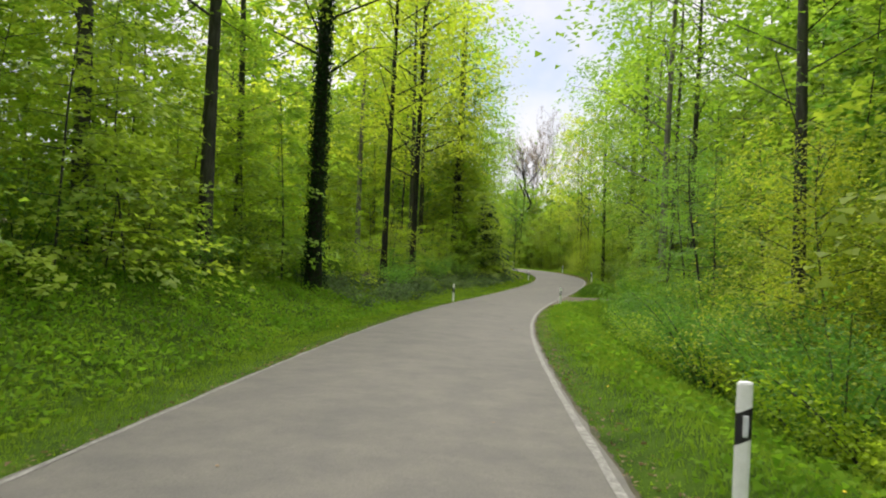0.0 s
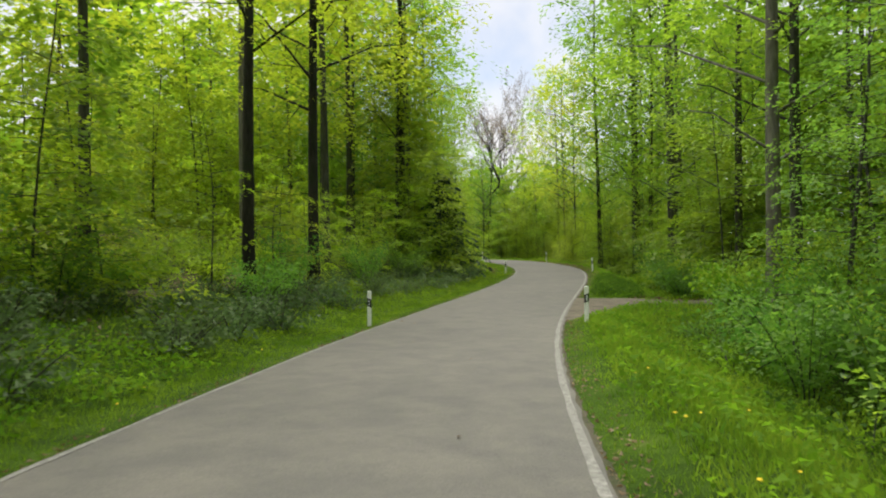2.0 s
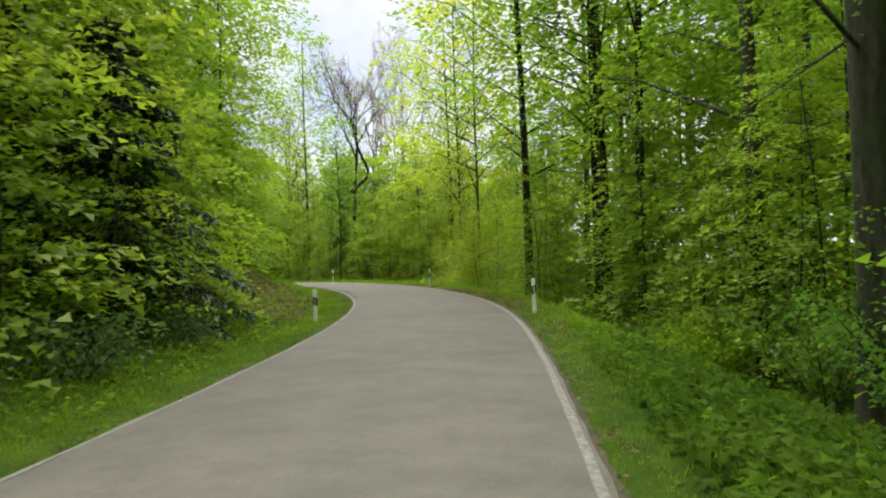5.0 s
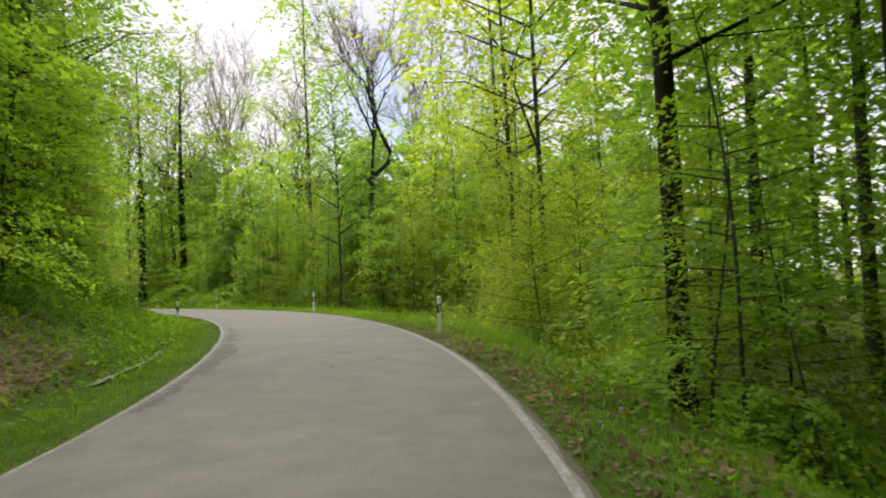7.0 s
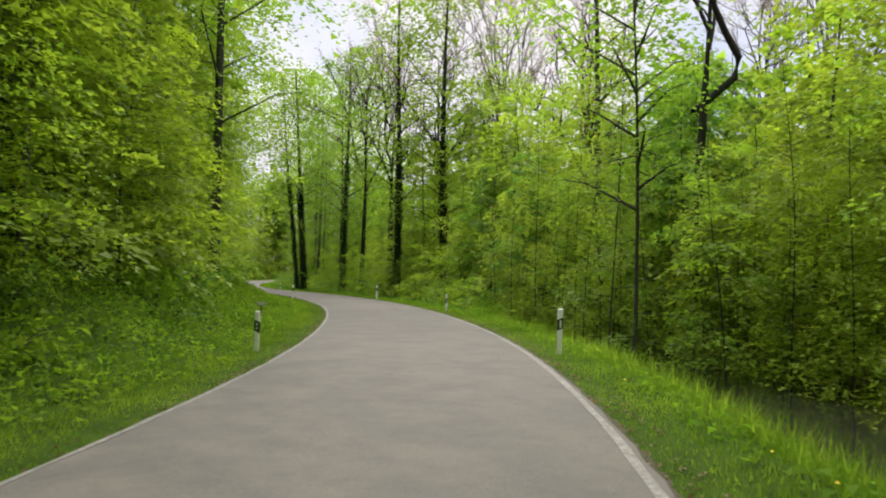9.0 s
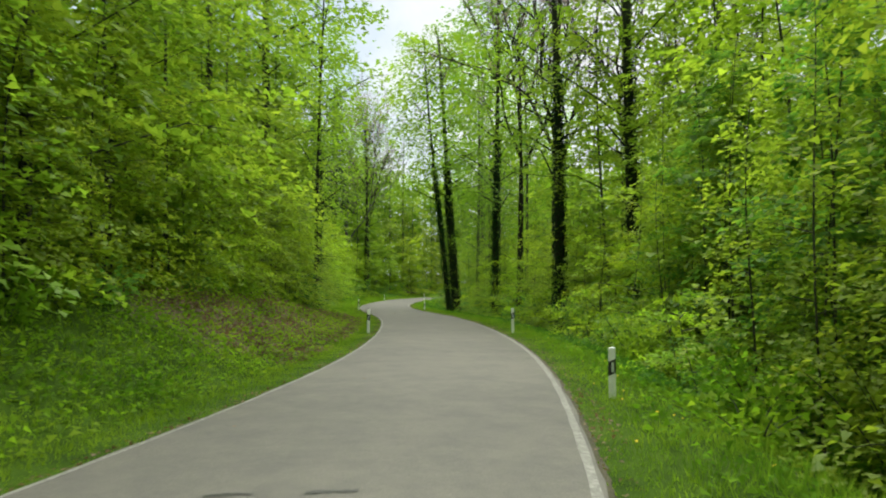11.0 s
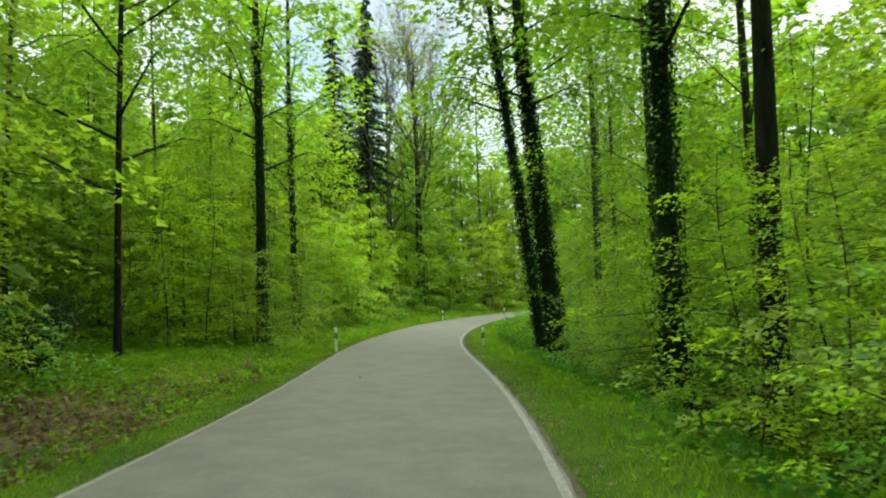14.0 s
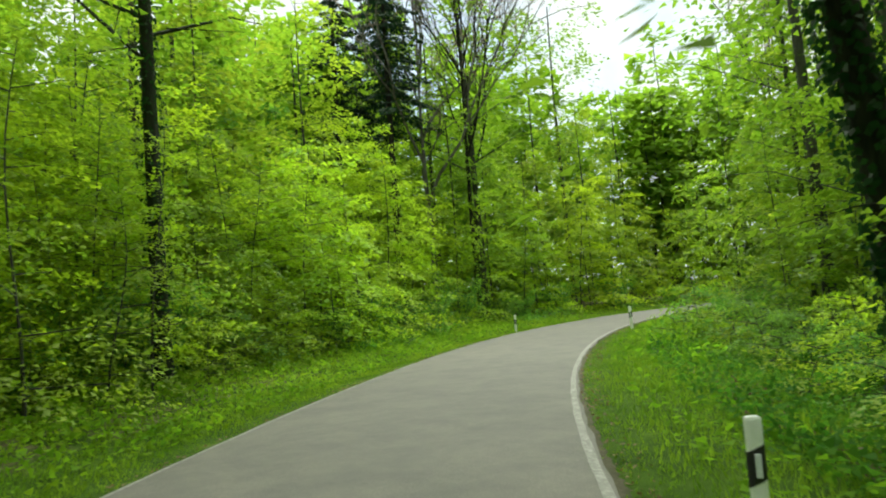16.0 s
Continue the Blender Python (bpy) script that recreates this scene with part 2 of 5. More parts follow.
M_CONCRETE = plain("wet_concrete", (0.10, 0.10, 0.092), (0.34, 0.34, 0.32), 5.0, 0.2, 0.6)
M_PATCH = plain("patched_asphalt", (0.048, 0.046, 0.041), (0.098, 0.094, 0.085), 22.0, 0.8, 0.3)
M_TAR = plain("road_tar", (0.010, 0.010, 0.010), (0.028, 0.027, 0.025), 30.0, 0.55, 0.4)
M_FLOWER = plain("dandelion_yellow", (0.55, 0.40, 0.02), (0.70, 0.52, 0.03), 9.0, 0.7, 0.1)
M_WATER = plain("ditch_water", (0.012, 0.014, 0.010), (0.030, 0.032, 0.022), 2.0, 0.08, 0.5)

# ---- the road's line: bend (radians a metre) every 5 m and grade every 15 m ----
BEND = [0.0050, 0.0031, 0.0012, -0.0007, -0.0024, -0.0044, -0.0054, -0.0067, -0.0081, -0.0083, -0.0061, -0.0038, -0.0001, 0.0026, 0.0056, 0.0113, 0.0187, 0.0223, 0.0193, 0.0164, 0.0157, 0.0151, 0.0124, 0.0088, 0.0070, 0.0086, 0.0107, 0.0098, 0.0064, 0.0051, 0.0056, 0.0067, 0.0072, 0.0055, -0.0020, -0.0090, -0.0111, -0.0120, -0.0143, -0.0184, -0.0235, -0.0279, -0.0311, -0.0332, -0.0346, -0.0355, -0.0360]
GRADE = [-0.017, -0.023, -0.023, -0.010, 0.013, 0.026, 0.028, 0.007, -0.003, 0.000, -0.002, -0.003, 0.007, 0.023, 0.021, 0.012]

HALF = 2.30
SS = np.arange(-12.0, 220.0, 1.0)
_bend = np.interp(SS, np.arange(-12, 219, 5.0), BEND)
TH = np.concatenate([[0], np.cumsum(_bend[:-1])])
TH -= np.interp(0, SS, TH)
RX = np.concatenate([[0], np.cumsum(-np.sin(TH[:-1]))])
RY = np.concatenate([[0], np.cumsum(np.cos(TH[:-1]))])
RX -= np.interp(0, SS, RX)
RY -= np.interp(0, SS, RY)
_grade = np.interp(SS, np.arange(-12, 214, 15.0), GRADE)
RZ = np.concatenate([[0], np.cumsum(_grade[:-1])])
RZ -= np.interp(0, SS, RZ)
SIDE = radians(25)  # far from the road all lines run this way
NEAR = 12.0


def smooth(a, b, v):
    t = np.clip((v - a) / (b - a), 0, 1)
    return t * t * (3 - 2 * t)


def centre(s):
    s = np.asarray(s, float)
    c = np.clip(s, SS[0], SS[-1])
    th, ds = np.interp(c, SS, TH), s - c
    return np.interp(c, SS, RX) - np.sin(th) * ds, np.interp(c, SS, RY) + np.cos(th) * ds, np.interp(c, SS, RZ), th


def flat(s, u):
    x, y, z, th = centre(s)
    u = np.asarray(u, float)
    n = np.clip(u, -NEAR, NEAR)
    f = u - n
    return x + n * np.cos(th) + f * math.cos(SIDE), y + n * np.sin(th) + f * math.sin(SIDE), z, th


LEFT_S, LEFT_H = (-20, 0, 22, 36, 58, 70, 84, 100, 118, 134, 144, 154, 230), (1.3, 1.4, 1.2, 0.5, 0.6, 1.7, 2.1, 1.7, 1.7, 1.6, 1.1, 0.35, 0.3)
RIGHT_S, RIGHT_H = (-20, 25, 36, 39, 50, 54, 62, 72, 84, 96, 130, 160, 176, 230), (-0.8, -1.0, -0.7, -0.1, -0.1, -0.7, -1.3, -2.0, -1.7, -1.4, -1.3, -1.1, -0.6, -0.4)


def rough_at(x, y):
    return 0.5 * np.sin(0.9 * x + 1.3 * np.sin(0.37 * y)) * np.sin(0.8 * y + 1.1 * np.sin(0.43 * x)) + 0.5 * np.sin(2.3 * x + 0.7) * np.sin(2.1 * y + 1.9)


def height(s, u):
    """How high the ground lies over the road's middle."""
    s, u = np.asarray(s, float), np.asarray(u, float)
    x, y, _, _ = flat(s, u)
    a = np.abs(u)
    hl, hr = np.interp(s, LEFT_S, LEFT_H), np.interp(s, RIGHT_S, RIGHT_H)
    left = hl * smooth(HALF + 1.1, 8.2, a) + 0.05 * np.clip(a - 8, 0, 25) - 0.10 * np.exp(-((a - HALF - 1.1) / 0.5) ** 2)
    right = hr * smooth(HALF + 1.0, np.interp(s, (88, 93, 109, 114), (7.0, 6.2, 6.2, 7.0)), a) + 0.02 * np.clip(a - 9, 0, 40) + 0.15 * np.interp(s, (37.6, 39.4, 47, 50, 62, 76), (1, 0, 0, 1, 1, 0)) * np.exp(-((a - HALF - 0.95) / 0.6) ** 2)
    pond = smooth(1.0, 0.72, ((s - 101.0) / 11.5) ** 2 + ((u - 9.4) / 3.2) ** 2)
    right = right - 0.55 * pond
    h = np.where(u < 0, left, right) + 0.07 * rough_at(x, y) * smooth(HALF + 0.8, HALF + 4, a) - 0.02
    return np.where(a < HALF - 0.06, -0.08, h)


def spot(s, u, lift=0.0):
    x, y, z, th = flat(s, u)
    return float(x), float(y), float(z + height(s, u) + lift), float(th)


# ---- mesh building ----
def mesh_of(name, verts, faces, mat, sides=4, smooth_faces=False):
    verts, faces = np.asarray(verts, np.float32).reshape(-1, 3), np.asarray(faces, np.int32).reshape(-1, sides)
    me = bpy.data.meshes.new(name)
    me.vertices.add(len(verts))
    me.vertices.foreach_set("co", verts.ravel())
    me.loops.add(faces.size)
    me.loops.foreach_set("vertex_index", faces.ravel())
    me.polygons.add(len(faces))
    me.polygons.foreach_set("loop_start", np.arange(0, faces.size, sides, dtype=np.int32))
    if smooth_faces:
        me.polygons.foreach_set("use_smooth", np.ones(len(faces), bool))
    me.update(calc_edges=True)
    me.materials.append(mat)
    return me


def part(name, me, parent, label=""):
    ob = new(name, me)
    ob.parent = parent
    return tagged(ob, label)


def bm_mesh(name, bm, mat):
    me = bpy.data.meshes.new(name)
    bmesh.ops.recalc_face_normals(bm, faces=bm.faces[:])
    bm.to_mesh(me)
    bm.free()
    me.materials.append(mat)
    return me


class Geo:
    """Gathers quads."""

    def __init__(self):
        self.v, self.f, self.n = [], [], 0

    def add(self, v, f):
        self.v.append(np.asarray(v, float).reshape(-1, 3))
        self.f.append(np.asarray(f, int).reshape(-1, 4) + self.n)
        self.n += len(self.v[-1])

    def tube(self, path, radii, sides=5):
        path, radii = np.asarray(path, float), np.asarray(radii, float)
        ahead = np.gradient(path, axis=0)
        ahead /= np.linalg.norm(ahead, axis=1)[:, None] + 1e-9
        ref = np.where(np.abs(ahead[:, 2:3]) > 0.9, [[1.0, 0, 0]], [[0, 0, 1.0]])
        a = np.cross(ahead, ref)
        a /= np.linalg.norm(a, axis=1)[:, None] + 1e-9
        b = np.cross(ahead, a)
        ang = np.arange(sides) / sides * 2 * np.pi
        ring = np.cos(ang)[None, :, None] * a[:, None] + np.sin(ang)[None, :, None] * b[:, None]
        v = path[:, None] + radii[:, None, None] * ring
        k, j = np.meshgrid(np.arange(len(path) - 1), np.arange(sides), indexing="ij")
        j2 = (j + 1) % sides
        f = np.stack([k * sides + j, k * sides + j2, (k + 1) * sides + j2, (k + 1) * sides + j], -1)
        self.add(v, f)

    def leaves(self, base, axis, normal, length, width):
        axis = axis / (np.linalg.norm(axis, axis=1)[:, None] + 1e-9)
        side = np.cross(normal, axis)
        side /= np.linalg.norm(side, axis=1)[:, None] + 1e-9
        up = np.cross(axis, side)
        length, width = np.broadcast_to(length, len(base))[:, None], np.broadcast_to(width, len(base))[:, None]
        v = np.stack([base, base + axis * length * 0.45 + side * width * 0.5 + up * width * 0.12, base + axis * length - up * length * 0.08,
                      base + axis * length * 0.45 - side * width * 0.5 + up * width * 0.12], 1)
        self.add(v, np.arange(4 * len(base)).reshape(-1, 4))

    def mesh(self, name, mat, smooth_faces=False):
        return mesh_of(name, np.concatenate(self.v), np.concatenate(self.f), mat, 4, smooth_faces)


class Leaves(Geo):
    """Gathers small leaves, one blade each."""

    def add(self, v, f):
        self.v.append(np.asarray(v, float).reshape(-1, 3))
        self.f.append(np.asarray(f, int).reshape(-1, 3) + self.n)
        self.n += len(self.v[-1])

    def leaves(self, base, axis, normal, length, width):
        axis = axis / (np.linalg.norm(axis, axis=1)[:, None] + 1e-9)
        side = np.cross(normal, axis)
        side /= np.linalg.norm(side, axis=1)[:, None] + 1e-9
        length, width = np.broadcast_to(length, len(base))[:, None], np.broadcast_to(width, len(base))[:, None]
        v = np.stack([base, base + axis * length * 0.6 + side * width * 0.72, base + axis * length - side * width * 0.28], 1)
        self.add(v, np.arange(3 * len(base)).reshape(-1, 3))

    def mesh(self, name, mat, smooth_faces=False):
        return mesh_of(name, np.concatenate(self.v), np.concatenate(self.f), mat, 3, smooth_faces)


# ---- ground: one sheet ----
def build_ground():
    s = np.concatenate([[-700, -350, -180, -90, -50, -30, -20], np.arange(-14, 222, 1.0), [228, 240, 260, 300, 380, 520, 800]])
    half = np.concatenate([[0.0, 1.2, HALF - 0.12, HALF - 0.03, HALF + 0.12, HALF + 0.35, HALF + 0.7], np.arange(HALF + 1.1, 9.0, 0.45), [9.5, 10.3, 11.2, 12, 14, 17, 21, 26, 33, 44, 60, 90, 160, 320, 700]])
    u = np.concatenate([-half[:0:-1], half])
    gs, gu = np.meshgrid(s, u, indexing="ij")
    x, y, z, _ = flat(gs, gu)
    z = z + height(gs, gu)
    k, j = np.meshgrid(np.arange(len(s) - 1), np.arange(len(u) - 1), indexing="ij")
    w = len(u)
    f = np.stack([k * w + j, k * w + j + 1, (k + 1) * w + j + 1, (k + 1) * w + j], -1)
    me = mesh_of("ground", np.stack([x, y, z], -1), f, M_GROUND, 4, True)
    a = np.abs(gu)
    bank = smooth(HALF + 1.2, HALF + 2.2, a)
    brown = np.interp(gs, (-20, 25, 33, 62, 70, 79, 86, 117, 123, 146, 156, 230), (0.25, 0.15, 0.18, 0.20, 0.66, 0.62, 0.1, 0.12, 0.66, 0.64, 0.4, 0.25))
    deep = smooth(7, 11, a)
    lit = np.where(gu < 0, np.maximum(brown * bank, 0.5 * deep), np.maximum(0.1 * bank, 0.42 * deep)) + 0.24 * np.exp(-((a - HALF - 0.1) / np.where(gu > 0, 0.34, 0.12)) ** 2)
    att = me.attributes.new("litter", "FLOAT", "POINT")
    att.data.foreach_set("value", lit.astype(np.float32).ravel())
    tagged(new("ground", me), "forest ground with grass verge, weeds and brown leaf litter", "ground", kind="structure")


def strip(name, mat, s0, s1, u0, u1, lift, n=2, step=1.0, ragged=0.0, seed=1, on_ground=False):
    """A band along the road between two offsets from its middle."""
    r = np.random.RandomState(seed)
    s = np.arange(s0, s1 + 0.01, step)
    t = np.linspace(0, 1, n)
    gs, gt = np.meshgrid(s, t, indexing="ij")
    a = u0 + ragged * (r.rand(len(s)) - 0.5)[:, None] * np.ones(n)
    b = u1 + ragged * (r.rand(len(s)) - 0.5)[:, None] * np.ones(n)
    gu = a * (1 - gt) + b * gt
    x, y, z, _ = flat(gs, gu)
    z = z + lift + (height(gs, gu) if on_ground else 0.03 * (1 - (gu / HALF) ** 2))
    k, j = np.meshgrid(np.arange(len(s) - 1), np.arange(n - 1), indexing="ij")
    f = np.stack([k * n + j, k * n + j + 1, (k + 1) * n + j + 1, (k + 1) * n + j], -1)
    return mesh_of(name, np.stack([x, y, z], -1), f, mat, 4, True)


def build_road():
    road = tagged(new("road", strip("road", M_ASPHALT, -40, 219, -HALF, HALF, 0.0, 13, 0.5, 0.05)), "worn pale grey asphalt road through a beech forest", "road", kind="structure")
    for nm, a, b, w in (("edge_line", -HALF + 0.03, -HALF + 0.085, 3), ("edge_line", HALF - 0.14, HALF - 0.05, 4)):
        ob = new(nm, strip(nm, M_PAINT, -40, 219, a, b, 0.005, 3, 0.5, 0.02, w))
        ob.parent = road
        tagged(ob, "worn white painted edge line")
    for i, (s0, s1, a, b) in enumerate(((-14, 37.8, HALF - 0.03, HALF + 0.05), (46.9, 219, HALF - 0.03, HALF + 0.07))):
        ob = new("dirt_edge", strip("dirt_edge", M_EDGE, s0, s1, a, b, 0.006, 4, 0.1, 0.05, 60 + i, True))
        ob.parent = road
        tagged(ob, "brown dirt washed along the road edge")


def track_edges(u):
    """Where the side track begins and ends along the road, u metres from the road's middle."""
    d = np.asarray(u, float) - HALF
    return 37.5 + np.minimum(3.1 * d, 7.0 + 0.12 * d), 46.9 + 0.12 * np.maximum(d - 3.0, 0)


def build_track():
    """The side track that leaves the road to the right."""
    us = np.linspace(HALF - 0.03, 34, 60)
    t = np.linspace(0, 1, 13)
    gu, gt = np.meshgrid(us, t, indexing="ij")
    near, far = track_edges(gu)
    gs = near + (far - near) * gt + 0.08 * np.sin(gu * 3.1 + gt) * np.abs(2 * gt - 1)
    x, y, z, _ = flat(gs, gu)
    z = z + np.where(gu < HALF + 0.4, -0.004, np.maximum(height(gs, gu), -0.12) + 0.045 - 0.05 * np.abs(2 * gt - 1) ** 6)
    n = len(t)
    k, j = np.meshgrid(np.arange(len(us) - 1), np.arange(n - 1), indexing="ij")
    f = np.stack([k * n + j, k * n + j + 1, (k + 1) * n + j + 1, (k + 1) * n + j], -1)
    me = mesh_of("side_track", np.stack([x, y, z], -1), f, M_TRACK, 4, True)
    tagged(new("side_track", me), "pale gravel forest track that joins the road", "track", kind="structure")


build_ground()
build_road()
build_track()

# ---- trees ----
UP = np.array([0.0, 0.0, 1.0])


def unit(v):
    return v / (np.linalg.norm(v, axis=-1, keepdims=True) + 1e-9)


def spray(r, wood, leaf, base, out, length, rise, droop, count, size, thick, twigs=3, fan=0.40, jitter=0.04, start=0.12):
    """A branch whose side twigs carry their leaves in one flat, feathered sheet."""
    t = np.linspace(0, 1, 4)
    out = unit(np.array([out[0], out[1], 0.0]))
    perp = np.array([-out[1], out[0], 0.0])
    wave = 0.11 * length * np.sin(t * 3 + r.rand() * 6) * t
    path = base + out * (length * t)[:, None] + perp * wave[:, None] + UP * (length * (rise * t - droop * t * t))[:, None]
    wood.tube(path[[0, 2, 3]], thick * np.array([1.0, 0.5, 0.15]), 3)
    tilt = 0.26 * r.randn()
    perp = perp * math.cos(tilt) + UP * math.sin(tilt)
    n_twig = max(4, int(3 + 2.6 * length))
    at = np.clip(start + (1 - start) * (np.arange(n_twig) + 0.5 + 0.35 * r.randn(n_twig)) / n_twig, start, 1.0)
    side = np.where(np.arange(n_twig) % 2, 1.0, -1.0)
    reach = (1.45 * fan * length * np.sin(np.pi * np.clip(0.16 + 0.76 * at, 0, 1)) + 0.12) * (0.65 + 0.7 * r.rand(n_twig))
    foot = np.stack([np.interp(at, t, path[:, i]) for i in range(3)], -1)
    way = unit(perp * (side * (0.95 - 0.35 * at))[:, None] + out * (0.45 + 0.5 * at)[:, None] + 0.12 * r.randn(n_twig, 3) * [1, 1, 0.5])
    for k in range(min(twigs, n_twig)):
        wood.tube([foot[k], foot[k] + way[k] * reach[k] * 0.9 - UP * 0.15 * reach[k]], [thick * 0.4, thick * 0.1], 3)
    if count:
        foot, way, reach = np.concatenate([foot, path[1:2]]), np.concatenate([way, unit(path[3:4] - path[1:2])]), np.append(reach, 0.72 * length)
        share = reach + 0.15
        k = r.choice(n_twig + 1, count, p=share / share.sum())
        v = r.rand(count) ** 0.75
        across = np.cross(UP, way)
        lie = np.where(r.rand(count) < 0.5, 1.0, -1.0)
        off = lie * np.abs(r.randn(count)) * (0.55 * size + 0.05 * reach[k])
        leaf_at = foot[k] + way[k] * (reach[k] * v)[:, None] + across[k] * off[:, None] + UP * (jitter * r.randn(count) - 0.42 * reach[k] * v * v - 0.35 * np.abs(off))[:, None]
        z = size * (0.65 + 0.7 * r.rand(count))
        leaf.leaves(leaf_at, way[k] + across[k] * (0.75 * lie)[:, None] + 0.30 * r.randn(count, 3) - UP * 0.22, UP + out * 0.55 + 0.32 * r.randn(count, 3), z, z * 0.74)


def stem(r, high, radius, lean=(0, 0), wobble=0.15, n=12, flare=1.35):
    t = np.linspace(0, 1, n)
    ph = r.rand(4) * 6
    x = lean[0] * high * t + wobble * (np.sin(t * 5 + ph[0]) - math.sin(ph[0])) * t
    y = lean[1] * high * t + wobble * (np.sin(t * 4 + ph[1]) - math.sin(ph[1])) * t
    path = np.stack([x, y, high * t - 0.35], -1)
    rad = radius * (1 - 0.80 * t) * (1 + (flare - 1) * np.exp(-t * high / 0.45))
    return t, path, rad


def along(path, t, a):
    return np.array([np.interp(a, t, path[:, i]) for i in range(3)])


def tree_thing(name, trunk, wood, leaf, barkm, leafm, label, category, extra=()):
    top = new(name)
    tagged(top, label, category)
    part("trunk", trunk.mesh("trunk", barkm, True), top)
    tagged(part("branchwork", wood.mesh("branchwork", barkm, True), top), kind="stuff")
    if leaf.n:
        part("crown", leaf.mesh("crown", leafm), top)
    for nm, geo, mat, lab in extra:
        ob = part(nm, geo.mesh(nm, mat), top, lab)
        if nm == "twigwork":
            tagged(ob, lab, kind="stuff")
    return top


def fine_size(size, h, least=0.11):
    """Leaf clumps seen close by, low on the tree, are small."""
    return min(size, max(least, size * (h - 3.0) / 10.0))


def tall_tree(seed, high=25.0, radius=0.22, crown_from=0.22, leaves=3600, size=0.40, spread=3.9, barkm=None, leafm=None, lean=(0, 0), ivy=0, sides=9, name="beech_tree", label="", limbs=24, low=5, least=0.10, stout=1.0):
    r = np.random.RandomState(seed)
    trunk, wood, leaf = Geo(), Geo(), Leaves()
    t, path, rad = stem(r, high, radius, lean)
    trunk.tube(path, rad, sides)
    az = r.rand() * 6
    for i in range(limbs):
        a = crown_from + (0.98 - crown_from) * (i + r.rand()) / limbs
        az += 2.4 + 0.5 * r.randn()
        k = (a - crown_from) / (1 - crown_from)
        length = spread * (0.55 + 0.75 * math.sin(math.pi * min(1, 0.25 + 0.72 * k))) * (0.75 + 0.5 * r.rand())
        spray(r, wood, leaf, along(path, t, a), (math.cos(az), math.sin(az)), length, 0.75 + 0.55 * k, 0.42, int(leaves / limbs * (size / fine_size(size, a * high, least)) ** 1.35 * 0.82), fine_size(size, a * high, least), stout * (0.014 + 0.020 * (1 - k)), 1, 0.45, 0.20)
    for i in range(low):
        a = (0.06 + 0.12 * r.rand())
        az += 2.1
        spray(r, wood, leaf, along(path, t, a), (math.cos(az), math.sin(az)), 1.2 + 1.2 * r.rand(), 0.05, 0.15, 170, 0.088, 0.015, 1)
    extra = []
    if ivy:
        ivy = int(ivy * 1.5)
        g = Geo()
        q = r.rand(ivy) ** 0.8 * 0.55
        c = np.stack([np.interp(q, t, path[:, i]) for i in range(3)], -1)
        rr = np.interp(q, t, rad) + 0.04 + 0.14 * r.rand(ivy) ** 2
        th = r.rand(ivy) * 2 * np.pi
        o = np.stack([np.cos(th), np.sin(th), 0 * th], -1)
        g.leaves(c + o * rr[:, None], 0.6 * r.randn(ivy, 3) - UP * 0.8, o + 0.4 * r.randn(ivy, 3), 0.085 + 0.05 * r.rand(ivy), 0.09)
        extra = [("ivy", g, M_IVY, "dark green climbing ivy")]
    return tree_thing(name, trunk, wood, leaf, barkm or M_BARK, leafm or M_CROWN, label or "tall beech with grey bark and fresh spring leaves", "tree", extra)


def young_tree(seed, high=8.0, spread=2.7, branches=24, leaves=3300, size=0.178, radius=0.038, first=0.10, leafm=None, barkm=None, name="young_beech", label="", twigs=0, near=False, bushy=0.0):
    r = np.random.RandomState(seed)
    trunk, wood, leaf = Geo(), Geo(), Geo() if near else Leaves()
    t, path, rad = stem(r, high, radius, (0.03 * r.randn(), 0.03 * r.randn()), 0.2, 9, 1.2)
    trunk.tube(path, rad, 6)
    az = r.rand() * 6
    for i in range(branches):
        a = first + (0.97 - first) * (i + r.rand()) / branches
        az += 2.4 + 0.6 * r.randn()
        length = spread * (1.08 - 0.72 * a) * (0.65 + 0.6 * r.rand())
        spray(r, wood, leaf, along(path, t, a), (math.cos(az), math.sin(az)), length, 0.10 + (0.40 + bushy) * a, 0.24, int(leaves / branches * (0.6 + 0.8 * (1 - a))), size, 0.014, twigs, 0.44, 0.04 + 0.4 * bushy)
    return tree_thing(name, trunk, wood, leaf, barkm or M_BARK, leafm or M_BEECH, label or "young beech with layered sprays of fresh leaves", "tree")


